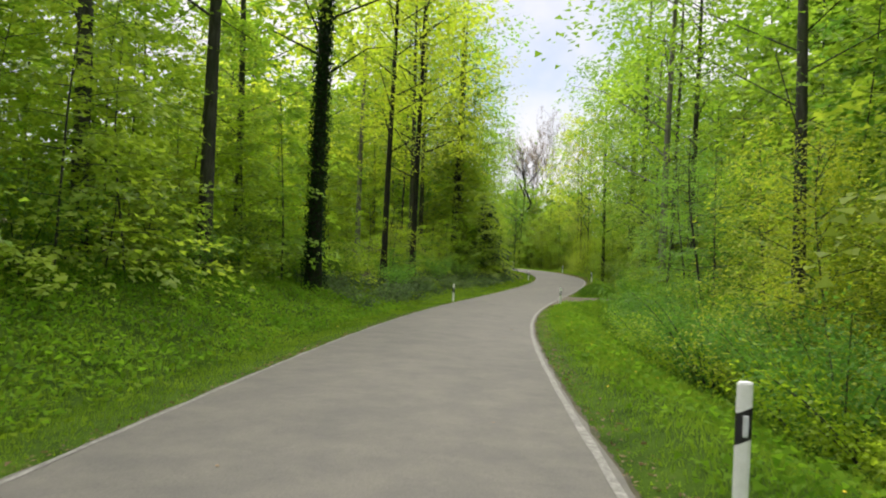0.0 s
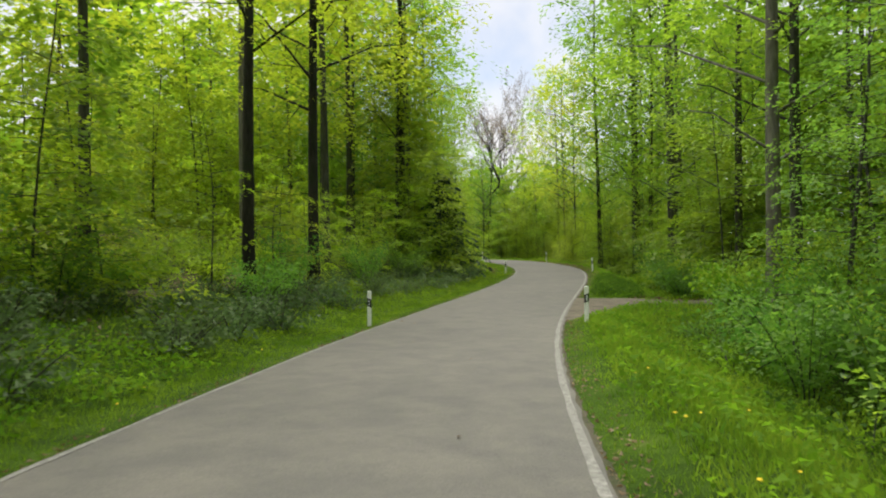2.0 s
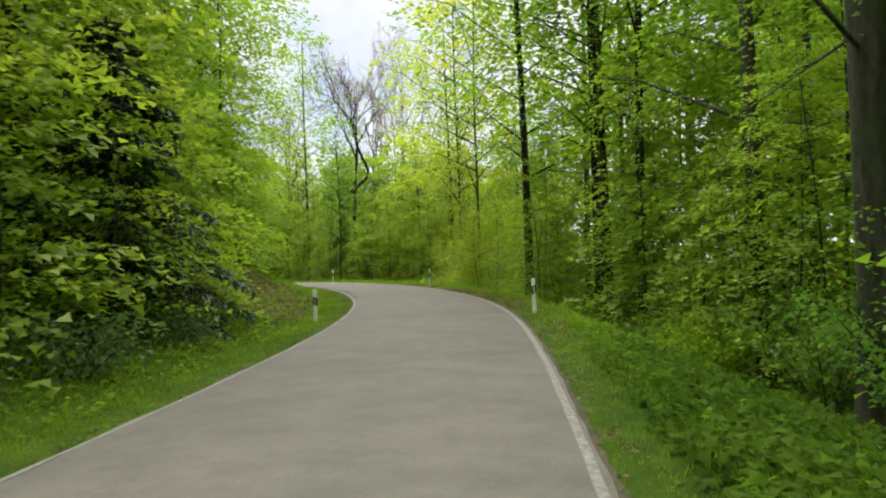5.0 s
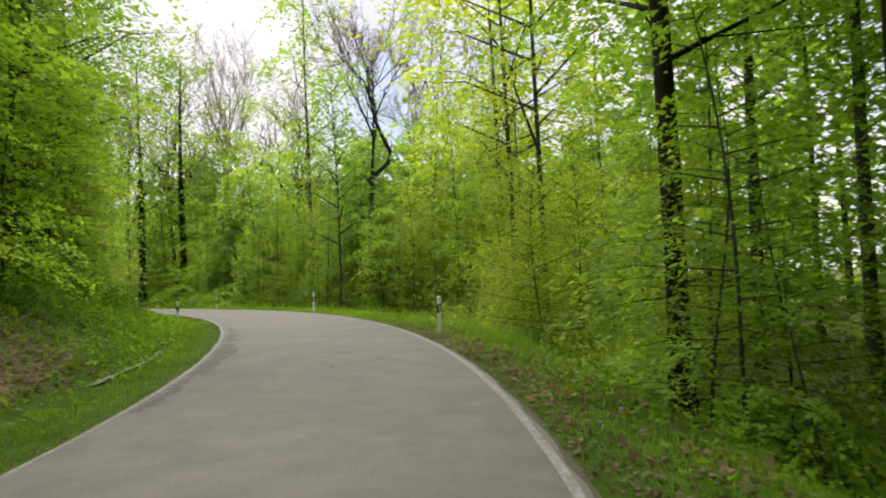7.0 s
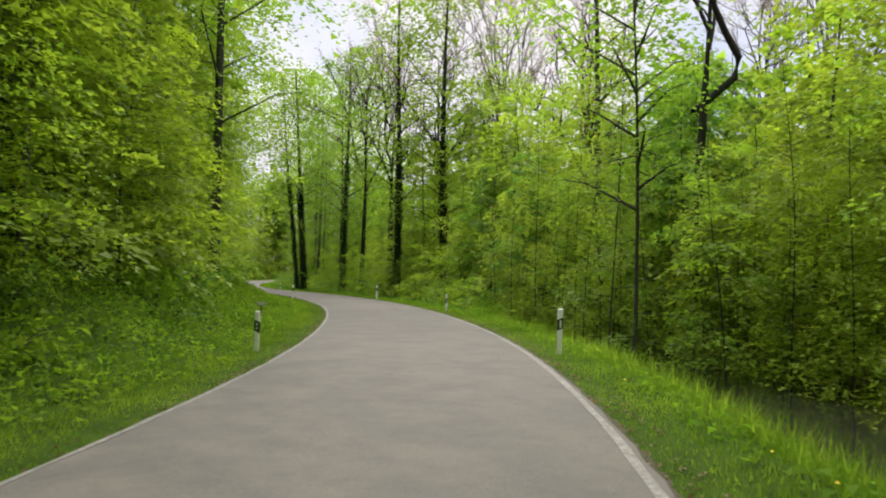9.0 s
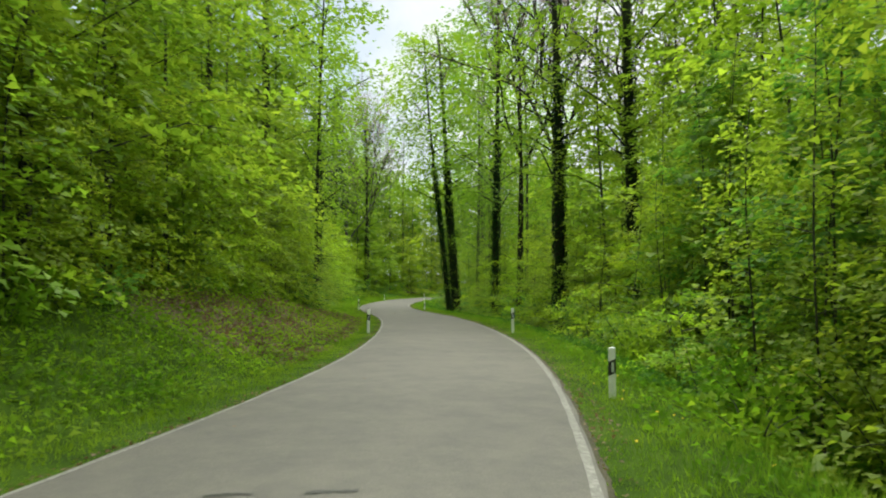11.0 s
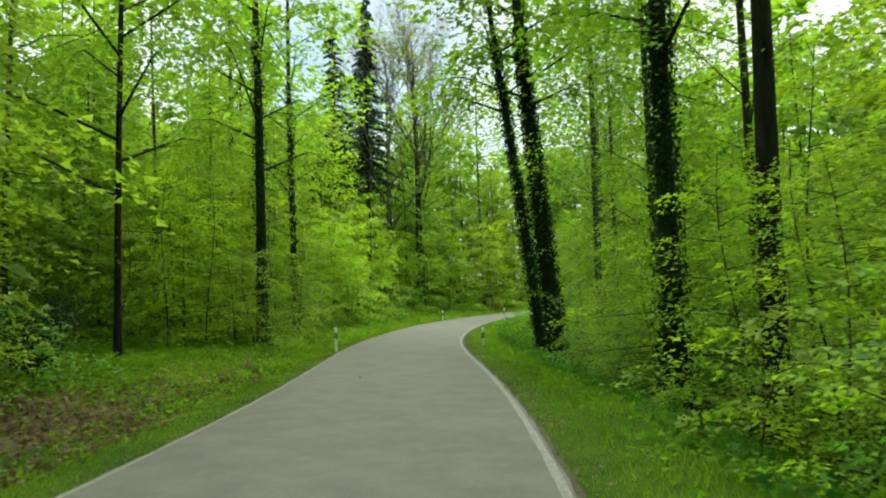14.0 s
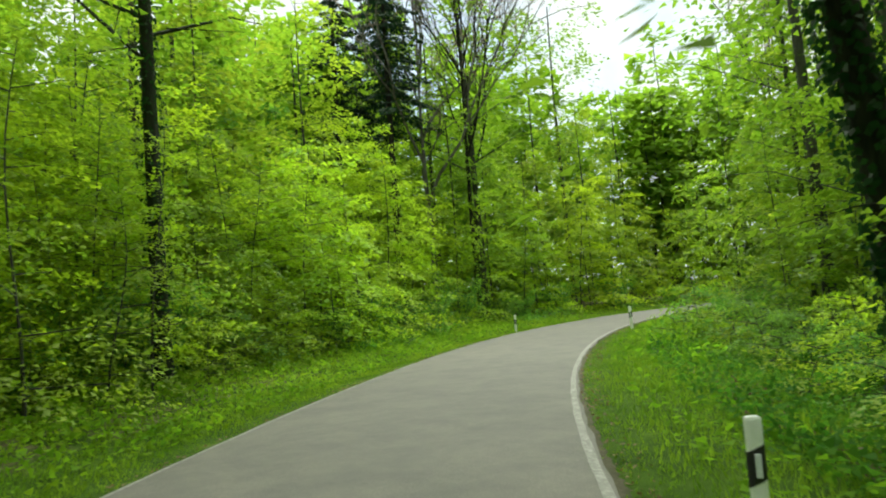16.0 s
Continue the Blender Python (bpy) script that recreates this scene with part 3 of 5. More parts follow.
def shrub(seed, high=2.4, spread=1.3, stems=8, leaves=1500, size=0.108, leafm=None, name="shrub", label=""):
    r = np.random.RandomState(seed)
    wood, leaf = Geo(), Leaves()
    for i in range(stems):
        az = 2 * math.pi * (i + r.rand()) / stems
        k = high * (0.65 + 0.4 * r.rand())
        o = np.array([math.cos(az), math.sin(az), 0])
        t = np.linspace(0, 1, 6)
        ext = spread * (0.35 + 0.75 * r.rand())
        path = o * (0.10 + ext * t ** 1.4)[:, None] + UP * (k * (t - 0.14 * t ** 3) - 0.12)[:, None]
        wood.tube(path, 0.018 * (1 - 0.8 * t), 4)
        c = leaves // stems
        a = 0.12 + 0.88 * r.rand(c) ** 0.8
        p = np.stack([np.interp(a, t, path[:, q]) for q in range(3)], -1)
        off = r.randn(c, 3)
        p = p + unit(off) * (0.42 * (r.rand(c) ** 0.6) * (0.5 + 0.7 * a))[:, None] * [1, 1, 0.7]
        p[:, 2] = np.maximum(p[:, 2], 0.02)
        z = size * (0.6 + 0.8 * r.rand(c))
        leaf.leaves(p, off + o - UP * 0.2, UP + 0.7 * r.randn(c, 3), z, z * 0.72)
    top = new(name)
    tagged(top, label or "leafy green shrub at the forest edge", "shrub")
    tagged(part("stem", wood.mesh("stem", M_BARK, True), top), kind="stuff")
    part("foliage", leaf.mesh("foliage", leafm or M_DEEP), top)
    return top


def conifer(seed, high=20.0, spread=2.6, count=3600, bottom=0.12, radius=0.2, name="spruce", label="", leafm=None):
    r = np.random.RandomState(seed)
    trunk, wood, leaf = Geo(), Geo(), Leaves()
    t, path, rad = stem(r, high, radius, (0, 0), 0.08, 8)
    trunk.tube(path, rad, 8)
    n = 90
    for i in range(n):
        a = bottom + (0.99 - bottom) * (i + r.rand()) / n
        az = 2.4 * i + 0.4 * r.randn()
        length = spread * (1.05 - a) ** 0.8 * (0.7 + 0.5 * r.rand()) + 0.15
        o = np.array([math.cos(az), math.sin(az), 0])
        q = np.linspace(0, 1, 4)
        b = along(path, t, a)
        br = b + o * (length * q)[:, None] + UP * (length * (0.10 * q - 0.42 * q * q))[:, None]
        wood.tube(br, 0.03 * (1 - 0.8 * q), 3)
        c = count // n
        w = r.rand(c) ** 0.8
        p = np.stack([np.interp(w, q, br[:, m]) for m in range(3)], -1)
        side = np.array([-o[1], o[0], 0])
        lat = (r.rand(c) * 2 - 1) * 0.32 * length * (1.1 - w)
        p = p + side * lat[:, None] - UP * (0.25 * np.abs(lat) + 0.05 * r.rand(c))[:, None]
        leaf.leaves(p, o * 0.5 + side * np.sign(lat)[:, None] - UP * 0.9 + 0.4 * r.randn(c, 3), UP + 0.5 * r.randn(c, 3), 0.16 + 0.12 * r.rand(c), 0.085)
    return tree_thing(name, trunk, wood, leaf, M_BARK_DARK, leafm or M_NEEDLE, label or "tall dark green spruce with drooping branches", "tree")


def fan_of_twigs(r, wood, twig, bud, base, ahead, length, thick, depth, spread=0.45):
    """A limb that divides again and again into rising twigs."""
    q = np.linspace(0, 1, 5)
    bend = 0.08 * length * np.cumsum(r.randn(5, 3), 0) * q[:, None]
    path = base + ahead * (length * q)[:, None] + UP * (0.18 * length * q * q)[:, None] + bend
    wood.tube(path, thick * (1 - 0.6 * q), 4 if depth > 1 else 3)
    if depth == 0:
        n = 10
        w = 0.15 + 0.85 * r.rand(n)
        p = np.stack([np.interp(w, q, path[:, m]) for m in range(3)], -1)
        d = unit(ahead + 0.55 * r.randn(n, 3) + UP * 0.25)
        k = 0.35 + 0.5 * r.rand(n)
        twig.leaves(p, d, r.randn(n, 3), k, 0.03)
        m = 2
        t = np.repeat(np.arange(n), m)
        at = p[t] + d[t] * (k[t] * (0.3 + 0.7 * r.rand(n * m)))[:, None] + 0.05 * r.randn(n * m, 3)
        bud.leaves(at, r.randn(n * m, 3), UP + 0.8 * r.randn(n * m, 3), 0.08 + 0.08 * r.rand(n * m), 0.07)
        return
    for k in range(4 if depth > 1 else 5):
        w = 1.0 if k == 0 else 0.3 + 0.65 * r.rand()
        p = np.array([np.interp(w, q, path[:, m]) for m in range(3)])
        d = unit(ahead + spread * r.randn(3) + UP * 0.25)
        fan_of_twigs(r, wood, twig, bud, p, d, length * (0.5 + 0.25 * r.rand()), thick * 0.55, depth - 1, spread)


def bare_tree(seed, high=19.0, radius=0.26, name="oak_tree", label="", fork=0.45, limbs=8, wide=0.55, barkm=None, crook=False):
    """A late tree: rising limbs, fine twigs and small opening buds; crook gives one limb that bows outwards."""
    r = np.random.RandomState(seed)
    trunk, wood, twig, bud = Geo(), Geo(), Leaves(), Leaves()
    t, path, rad = stem(r, high * 0.86, radius, (0.015 * r.randn(), 0.015 * r.randn()), 0.25, 12)
    rad = np.maximum(rad * np.where(t > fork, 0.72, 1.0), 0.05)
    trunk.tube(path, rad, 9)
    for i in range(limbs):
        a = fork + (1.0 - fork) * (i + 0.5 * r.rand()) / limbs
        az = 2.4 * i + r.rand()
        d = unit(np.array([math.cos(az) * wide, math.sin(az) * wide, 1.0]))
        fan_of_twigs(r, wood, twig, bud, along(path, t, a), d, high * (0.12 + 0.20 * (1 - a)) * (0.8 + 0.4 * r.rand()), 0.17 * (1.25 - a) * radius / 0.26, 2)
    if crook:
        k = np.array([(0, 0, 9.6), (0.8, 0.1, 10.3), (1.6, 0.1, 11.0), (1.75, 0, 11.8), (1.2, 0, 12.9), (0.75, 0, 14.0), (0.5, 0.1, 15.4), (0.1, 0.2, 16.8)])
        wood.tube(k, np.linspace(0.19, 0.10, 8), 6)
        for n in range(5):
            d = unit(np.array([0.6 * r.randn(), 0.6 * r.randn(), 1.0]))
            fan_of_twigs(r, wood, twig, bud, k[-1 - (n % 3)], d, 3.0, 0.06, 2)
    top = tree_thing(name, trunk, wood, bud, barkm or M_BARK_DARK, M_BUD, label or "oak with rising limbs, fine twigs and opening buds", "tree", [("twigwork", twig, M_TWIG, "fine pale twigs")])
    return top


PROTO = {}


def put(kind, make, s, u, scale=1.0, turn=None, sink=0.0, group="", lean=(0, 0)):
    x, y, z, _ = spot(s, u, -sink)
    turn = rnd.uniform(0, 360) if turn is None else turn
    m = pose(x, y, z, lean[0], lean[1], turn)
    if kind not in PROTO:
        ob = PROTO[kind] = make()
        ob.matrix_basis = m
    else:
        ob = copy_thing(PROTO[kind], m @ Matrix.Scale(scale, 4))
    if group:
        ob["group"] = group
    return ob


rnd = random.Random(7)
ROW = {f"row{i}": (lambda i=i: tall_tree(40 + i, 24 + 2 * (i % 3), 0.15 + 0.03 * (i % 4), (0.10, 0.14, 0.20)[i % 3], 4200, 0.35, limbs=30)) for i in range(3)}
TALL = {f"tall{i}": (lambda i=i: tall_tree(20 + i, 24 + 2 * (i % 3), 0.17 + 0.035 * (i % 4), (0.12, 0.18, 0.24, 0.16)[i % 4], low=0, least=0.22)) for i in range(5)}
YOUNG = {f"young{i}": (lambda i=i: young_tree(100 + i, 6.5 + 1.1 * i, 2.4 + 0.15 * i)) for i in range(4)}
# M_DEEP on these inner beeches puts the forest's inner shade into the colour
THIN = {f"thin{i}": (lambda i=i: young_tree(140 + i, 10 + i, 1.9, 20, 2600, 0.22, 0.045, 0.05, M_DEEP, label="slender young beech between taller trees", twigs=0)) for i in range(3)}
FINE = {f"fine{i}": (lambda i=i: young_tree(120 + i, 6.0 + 1.2 * i, 2.3 + 0.15 * i, 27, 4600, 0.118, near=True)) for i in range(3)}
CLOSE = {f"close{i}": (lambda i=i: young_tree(130 + i, 6.5 + 1.2 * i, 2.5, 30, 6800, 0.098, leafm=(M_LIME, M_BEECH)[i])) for i in range(2)}
LIME = {f"lime{i}": (lambda i=i: young_tree(150 + i, 6.5 + 1.6 * i, 2.8, 26, 4300, 0.148, 0.040, 0.06, M_LIME, label="young beech with bright lime-green layered leaves")) for i in range(3)}
BIG = {f"big{i}": (lambda i=i: young_tree(160 + i, 13.0 + 1.5 * i, 3.9, 30, 5000, 0.205, 0.08, 0.26, name="half_grown_beech", label="half-grown beech with layered sprays of fresh leaves", twigs=0)) for i in range(3)}
GOLD = {f"gold{i}": (lambda i=i: young_tree(170 + i, 10.5 + 1.5 * i, 3.5, 30, 5000, 0.195, 0.07, 0.06, M_YELLOW, bushy=0.3, name="field_maple", label="half-grown maple with yellow-green spring leaves", twigs=0)) for i in range(2)}
BUSH = {f"bush{i}": (lambda i=i: shrub(180 + i, 2.0 + 0.4 * i, 1.2 + 0.15 * i)) for i in range(3)}
HAZEL = {f"hazel{i}": (lambda i=i: young_tree(200 + i, 6.0 + i, 2.9, 32, 8600, 0.092, 0.035, 0.12, M_YELLOW, bushy=0.35, name="hazel_tree", label="hazel with yellow-green spring leaves by the verge")) for i in range(2)}
SOFT = {f"soft{i}": (lambda i=i: young_tree(215 + i, 6.0 + i, 2.8, 38, 12500, 0.066, 0.04, 0.20, (M_YELLOW, M_BEECH)[i], near=True, bushy=0.35, name="hazel_tree", label="hazel with yellow-green spring leaves by the verge")) for i in range(2)}
SAPLING = {f"sapling{i}": (lambda i=i: young_tree(230 + i, 7.0 + 2 * i, 1.1, 22, 2400, 0.125, 0.030, 0.06, M_BEECH, bushy=0.4, name="alder_sapling", label="thin alder sapling with sparse leaves in the ditch")) for i in range(3)}
BRIGHT = {f"bright{i}": (lambda i=i: shrub(190 + i, 1.7 + 0.7 * i, 1.25, 9, 1700, 0.108, M_BEECH if i else M_WEED, label="bright green leafy shrub beside the verge")) for i in range(2)}
MOUND = {f"mound{i}": (lambda i=i: shrub(195 + i, 1.5 + 0.5 * i, 1.35, 12, 4600, 0.062, (M_LIME, M_BEECH, M_DEEP)[i], label="dense mound of fresh green leaves beyond the ditch")) for i in range(3)}
MASS = {f"mass{i}": (lambda i=i: young_tree(240 + i, 13.0 + 2.0 * i, 3.7, 38, 5200, 0.25, 0.09, 0.05, (M_BEECH, M_DEEP, M_BEECH)[i], label="leafy half-grown tree behind the pond", name="half_grown_beech", bushy=0.25)) for i in range(3)}
BRAMBLE = {f"brambl{i}": (lambda i=i: shrub(270 + i, 0.8 + 0.2 * i, 0.9, 9, 420, 0.11, M_BRAMBLE, "bramble", "dark green bramble tangle under the trees")) for i in range(2)}
UPRIGHT = {f"upright{i}": (lambda i=i: shrub(290 + i, 2.9 + 0.5 * i, 1.25, 14, 4200, 0.078, (M_DEEP, M_BEECH)[i], "cornel_shrub", "tall upright shrub with small fresh leaves by the verge")) for i in range(2)}
SMALL = {f"small{i}": (lambda i=i: young_tree(300 + i, 4.2 + 0.9 * i, 1.9, 17, 2800, 0.085, 0.030, 0.14, (M_BEECH, M_LIME, M_LIME)[i], name="young_beech", label="thin-stemmed young beech with flat sprays beside the ditch")) for i in range(3)}
SEEDLING = {f"seedling{i}": (lambda i=i: young_tree(280 + i, 1.5 + 0.5 * i, 1.25, 9, 800 + 200 * i, 0.085, 0.014, 0.16, (M_BEECH, M_DEEP, M_LIME)[i], name="beech_seedling", label="knee-high beech seedling with flat sprays of leaves")) for i in range(3)}
LOW = {f"low{i}": (lambda i=i: shrub(260 + i, 0.75, 0.8, 6, 280, 0.13, M_WEED if i else M_DEEP, "undergrowth", "low bramble and weeds on the bank")) for i in range(2)}

taken = []


def free(s, u, gap):
    if any((s - a) ** 2 + (u - b) ** 2 < gap * gap for a, b in taken):
        return False
    taken.append((s, u))
    return True


def place_known(kind, make, s, u, **kw):
    taken.append((s, u))
    return put(kind, make, s, u, **kw)


def trunk_tree(key, radius, s, u, **kw):
    if abs(u) < 10:
        kw.setdefault("spread", 3.3)
        kw.setdefault("stout", 1.9)
        kw.setdefault("leaves", 5200)
        kw.setdefault("size", 0.31)
    return place_known("own_" + key, lambda: tall_tree(hash_of(key), kw.pop("high", 25), radius, **kw), s, u, turn=0)


def hash_of(key):
    return sum(ord(c) * (i + 3) for i, c in enumerate(key)) % 9000


# trees whose place is known
trunk_tree("bank", 0.24, 20.6, -7.8, crown_from=0.3, low=3, leaves=3200)
trunk_tree("ivy", 0.30, 26.4, -6.3, crown_from=0.34, ivy=3600, low=0, barkm=M_BARK_MOSS, name="ivy_clad_tree", label="old beech trunk thickly clad in dark ivy", leaves=3200)
trunk_tree("inner", 0.17, 27.5, -10.1, leaves=3200)
# from here to left_d, M_YELLOW puts light from behind into the leaf colour
trunk_tree("slim", 0.17, 35.7, -10.3, leaves=3000, crown_from=0.3, leafm=M_YELLOW)
trunk_tree("black", 0.21, 39.5, -7.6, crown_from=0.30, low=2, barkm=M_BARK_DARK, leaves=3000, leafm=M_YELLOW)
trunk_tree("second", 0.22, 43.6, -7.2, crown_from=0.28, low=2, barkm=M_BARK_DARK, leaves=3000, leafm=M_YELLOW)
trunk_tree("pale", 0.24, 52.7, -14.8, crown_from=0.4, low=0, barkm=M_BARK_PALE, label="pale-barked ash with fresh leaves", leaves=3000, leafm=M_YELLOW)
trunk_tree("left_a", 0.24, 52.0, -10.3, low=2, leaves=3000, crown_from=0.3, leafm=M_YELLOW)
trunk_tree("left_b", 0.24, 61.4, -12.3, low=2, leaves=3000, crown_from=0.3, leafm=M_YELLOW)
trunk_tree("left_c", 0.12, 60.8, -13.9, low=1, leaves=3000, crown_from=0.3, leafm=M_YELLOW)
trunk_tree("left_d", 0.36, 65.3, -9.9, crown_from=0.3, low=2, barkm=M_BARK_DARK, leaves=3000, leafm=M_YELLOW)
trunk_tree("right_pale", 0.22, 39.7, 7.9, crown_from=0.16, barkm=M_BARK_PALE, label="pale-barked ash with yellow-green leaves", leafm=M_BEECH)
trunk_tree("right_b", 0.22, 44.5, 9.6, crown_from=0.2)
trunk_tree("right_j", 0.34, 58.6, 6.9, crown_from=0.2)
trunk_tree("right_m", 0.24, 66.0, 8.4)
trunk_tree("slope_n", 0.20, 77.6, 5.6, crown_from=0.24, low=9, barkm=M_BARK_DARK)
trunk_tree("slope_o", 0.42, 75.4, 7.9, crown_from=0.3, low=8, barkm=M_BARK_DARK)
trunk_tree("slope_p", 0.20, 72.3, 7.9, crown_from=0.34, low=6, barkm=M_BARK_DARK)
trunk_tree("slope_q", 0.34, 79.9, 17.0, crown_from=0.22)
trunk_tree("slope_r", 0.20, 84.4, 12.9)
trunk_tree("slope_s", 0.12, 74.1, 7.2, crown_from=0.3)
for ys, yu, k in ((84.4, 6.0, 0.62), (86.0, 6.5, 0.7), (87.6, 6.2, 0.55)):
    place_known("hazel0", HAZEL["hazel0"], ys, yu, scale=k, group="hazels by the verge")
trunk_tree("slope_t", 0.10, 87.0, 7.4, high=21, crown_from=0.34, low=2, leaves=3600, leafm=M_YELLOW)
trunk_tree("slope_u", 0.13, 92.0, 9.0, high=22, crown_from=0.34, low=2, leaves=3600, leafm=M_YELLOW)
for ys, yu in ((73.5, -8.2), (80.0, -7.4), (86.5, -7.0)):
    place_known("big1", BIG["big1"], ys, yu)
place_known("own_crook", lambda: bare_tree(301, 22, 0.26, fork=0.62, limbs=6, crook=True, label="oak with one crooked limb bowed outwards and opening buds"), 112.1, 12.2, turn=15)
place_known("own_bare_t", lambda: bare_tree(302, 25, 0.30, fork=0.42), 145.9, 8.0, turn=0)
place_known("own_bare_u", lambda: bare_tree(303, 26, 0.34, fork=0.4, wide=0.7), 144.8, 12.5, turn=90)
place_known("own_bare_b", lambda: bare_tree(304, 24, 0.26, fork=0.5), 151.0, 7.2, turn=0)
place_known("own_bare_p", lambda: bare_tree(305, 27, 0.24, fork=0.3, limbs=10, barkm=M_BARK_PALE, name="ash_tree", label="pale ash with bare rising twigs"), 137.0, 14.0, turn=0)
place_known("own_bare_p", None, 120.0, 24.0, turn=50)
place_known("own_bare_p", None, 152.0, 22.0, turn=120)
place_known("own_bare_t", None, 125.0, 14.0, scale=0.8)
place_known("own_bare_t", None, 131.0, 30.0, scale=0.95)
place_known("own_bare_fan", lambda: bare_tree(306, 27, 0.16, fork=0.38, limbs=11, wide=0.45, name="ash_tree", label="slender ash with bare fan-shaped twigs"), 196.5, -8.5, turn=0)
place_known("own_bare_fan", None, 197.8, -9.6, scale=0.95, turn=70)
place_known("own_bare_p", None, 195.4, -10.4, scale=0.9, turn=10)
place_known("own_bare_fan", None, 205.0, 6.5, scale=0.8, turn=170)
trunk_tree("grey_w", 0.09, 98.4, -6.9, high=15, crown_from=0.45, spread=1.7, leaves=1500, low=1, barkm=M_BARK_PALE, label="slim pale-barked ash on the bank")
trunk_tree("bank_y", 0.20, 84.5, -8.0, crown_from=0.12, low=6)
trunk_tree("bank_z", 0.22, 91.5, -7.6, crown_from=0.12, low=6)
trunk_tree("bank_x", 0.20, 113.4, -6.5, crown_from=0.22)
trunk_tree("thin_a", 0.07, 105.1, 6.6, high=15, crown_from=0.35, spread=1.7, leaves=1500)
trunk_tree("ditch_c", 0.18, 115.8, 9.8)
trunk_tree("lean_a", 0.21, 167.4, 5.6, crown_from=0.40, low=0, barkm=M_BARK_MOSS, lean=(-0.060, -0.075), ivy=2600, label="slim leaning trunk dark with ivy beside the road")
trunk_tree("lean_b", 0.35, 165.8, 6.0, crown_from=0.40, low=3, barkm=M_BARK_MOSS, lean=(-0.046, -0.060), ivy=3600, label="thick leaning beech trunk clad in dark ivy")
trunk_tree("right_zc", 0.25, 153.0, 6.1, crown_from=0.28, low=6, barkm=M_BARK_MOSS, ivy=2400, name="ivy_clad_tree", label="thick beech trunk with ivy beside the ditch")
trunk_tree("right_zd", 0.30, 139.4, 6.4, crown_from=0.28, low=8, barkm=M_BARK_MOSS, ivy=2200, name="ivy_clad_tree", label="beech trunk with ivy beside the ditch")
trunk_tree("right_ze", 0.36, 136.5, 9.1, crown_from=0.28, barkm=M_BARK_MOSS, ivy=900, name="ivy_clad_tree", label="large beech trunk with ivy in the forest", low=8)
trunk_tree("left_la", 0.11, 158.8, -8.0, crown_from=0.2, barkm=M_BARK_DARK)
trunk_tree("left_lb", 0.11, 146.7, -5.9, crown_from=0.22, barkm=M_BARK_DARK, low=6)
trunk_tree("left_lc", 0.30, 142.5, -8.2, crown_from=0.28, barkm=M_BARK_DARK)
trunk_tree("left_ld", 0.24, 166.7, -5.8, crown_from=0.30, low=8, barkm=M_BARK_MOSS, ivy=900)
trunk_tree("left_lf", 0.20, 174.2, -6.6, crown_from=0.28, barkm=M_BARK_MOSS, ivy=700)
trunk_tree("left_lg", 0.24, 197.3, -8.8, crown_from=0.28)
for ys, yu in ((165.2, -8.4), (167.0, -8.0), (169.5, -8.2)):
    place_known("lime1", LIME["lime1"], ys, yu, scale=0.5)
for kind, ys, yu, k in (("small0", 164.9, -5.6, 1.0), ("small2", 165.7, -6.6, 1.1), ("small2", 164.2, -7.2, 1.1), ("small0", 165.3, -5.0, 0.7), ("small2", 163.4, -8.3, 1.2), ("small0", 162.2, -9.6, 1.2), ("small2", 173.0, -6.0, 1.0), ("small0", 172.2, -6.4, 1.0)):
    place_known(kind, SMALL[kind], ys, yu, scale=k, group="thin-stemmed beeches beside the ditch")
for ys, yu in ((33.6, 7.7), (30.4, 8.3), (24.5, 7.9), (36.5, 9.4), (28.0, 8.9)):
    place_known("own_dark", lambda: young_tree(135, 8.2, 2.5, 36, 6500, 0.078, 0.07, 0.06, M_DEEP, near=True, name="hornbeam", label="dense dark green hornbeam beside the verge"), ys, yu, scale=0.95)
place_known("own_spruce", lambda: conifer(401, 28, 3.4, 18000, 0.42), 193.5, -11.0)
place_known("own_spruce", None, 195.2, -12.6, scale=0.95)
place_known("own_spruce", None, 191.8, -12.9, scale=0.9)
for ys, yu in ((58.5, -6.0), (60.6, -5.4), (64.5, -5.4), (66.5, -6.0)):
    place_known("young1", YOUNG["young1"], ys, yu, scale=0.7)
place_known("own_yew", lambda: conifer(402, 6.5, 2.9, 13000, 0.03, 0.14, "yew_tree", "dark dense yew beside the road", M_YEW), 63.0, -6.6)
place_known("own_yew", None, 98.5, -8.6, scale=0.85)
place_known("own_holly", lambda: shrub(295, 2.2, 1.2, 12, 3200, 0.07, M_HOLLY, "holly_bush", "dark evergreen holly bush on the bank"), 152.5, -7.2, turn=0)
place_known("own_yew", None, 88.0, -8.4, scale=0.7)

# forest behind: tall beeches row by row
for row, u0 in enumerate((9.5, 13.5)):
    for side in (-1, 1):
        s = -8.0 + 3.1 * row
        while s < 214:
            ss, uu = s + rnd.uniform(-2, 2), side * (u0 + rnd.uniform(-1.6, 1.6))
            if not (side > 0 and 42.5 < ss < 49.5 and uu < 34) and not (side < 0 and ss > 163 and row == 0) and not (side < 0 and ss < 62 and row == 1) and not (side < 0 and 30 < ss < 66 and row == 0) and not (side > 0 and 81 < ss < 150 and (row == 0 or ss > 104 or ss < 97)) and not (side > 0 and 150 < ss < 192 and row == 1) and free(ss, uu, 3.2):
                kinds = TALL if row else ROW
                k = rnd.choice(list(kinds))
                put(k, kinds[k], ss, uu, rnd.uniform(0.8, 1.1) * (1.0, 0.8)[row], group="beeches of the forest")
            s += 8.5 + 0.8 * row

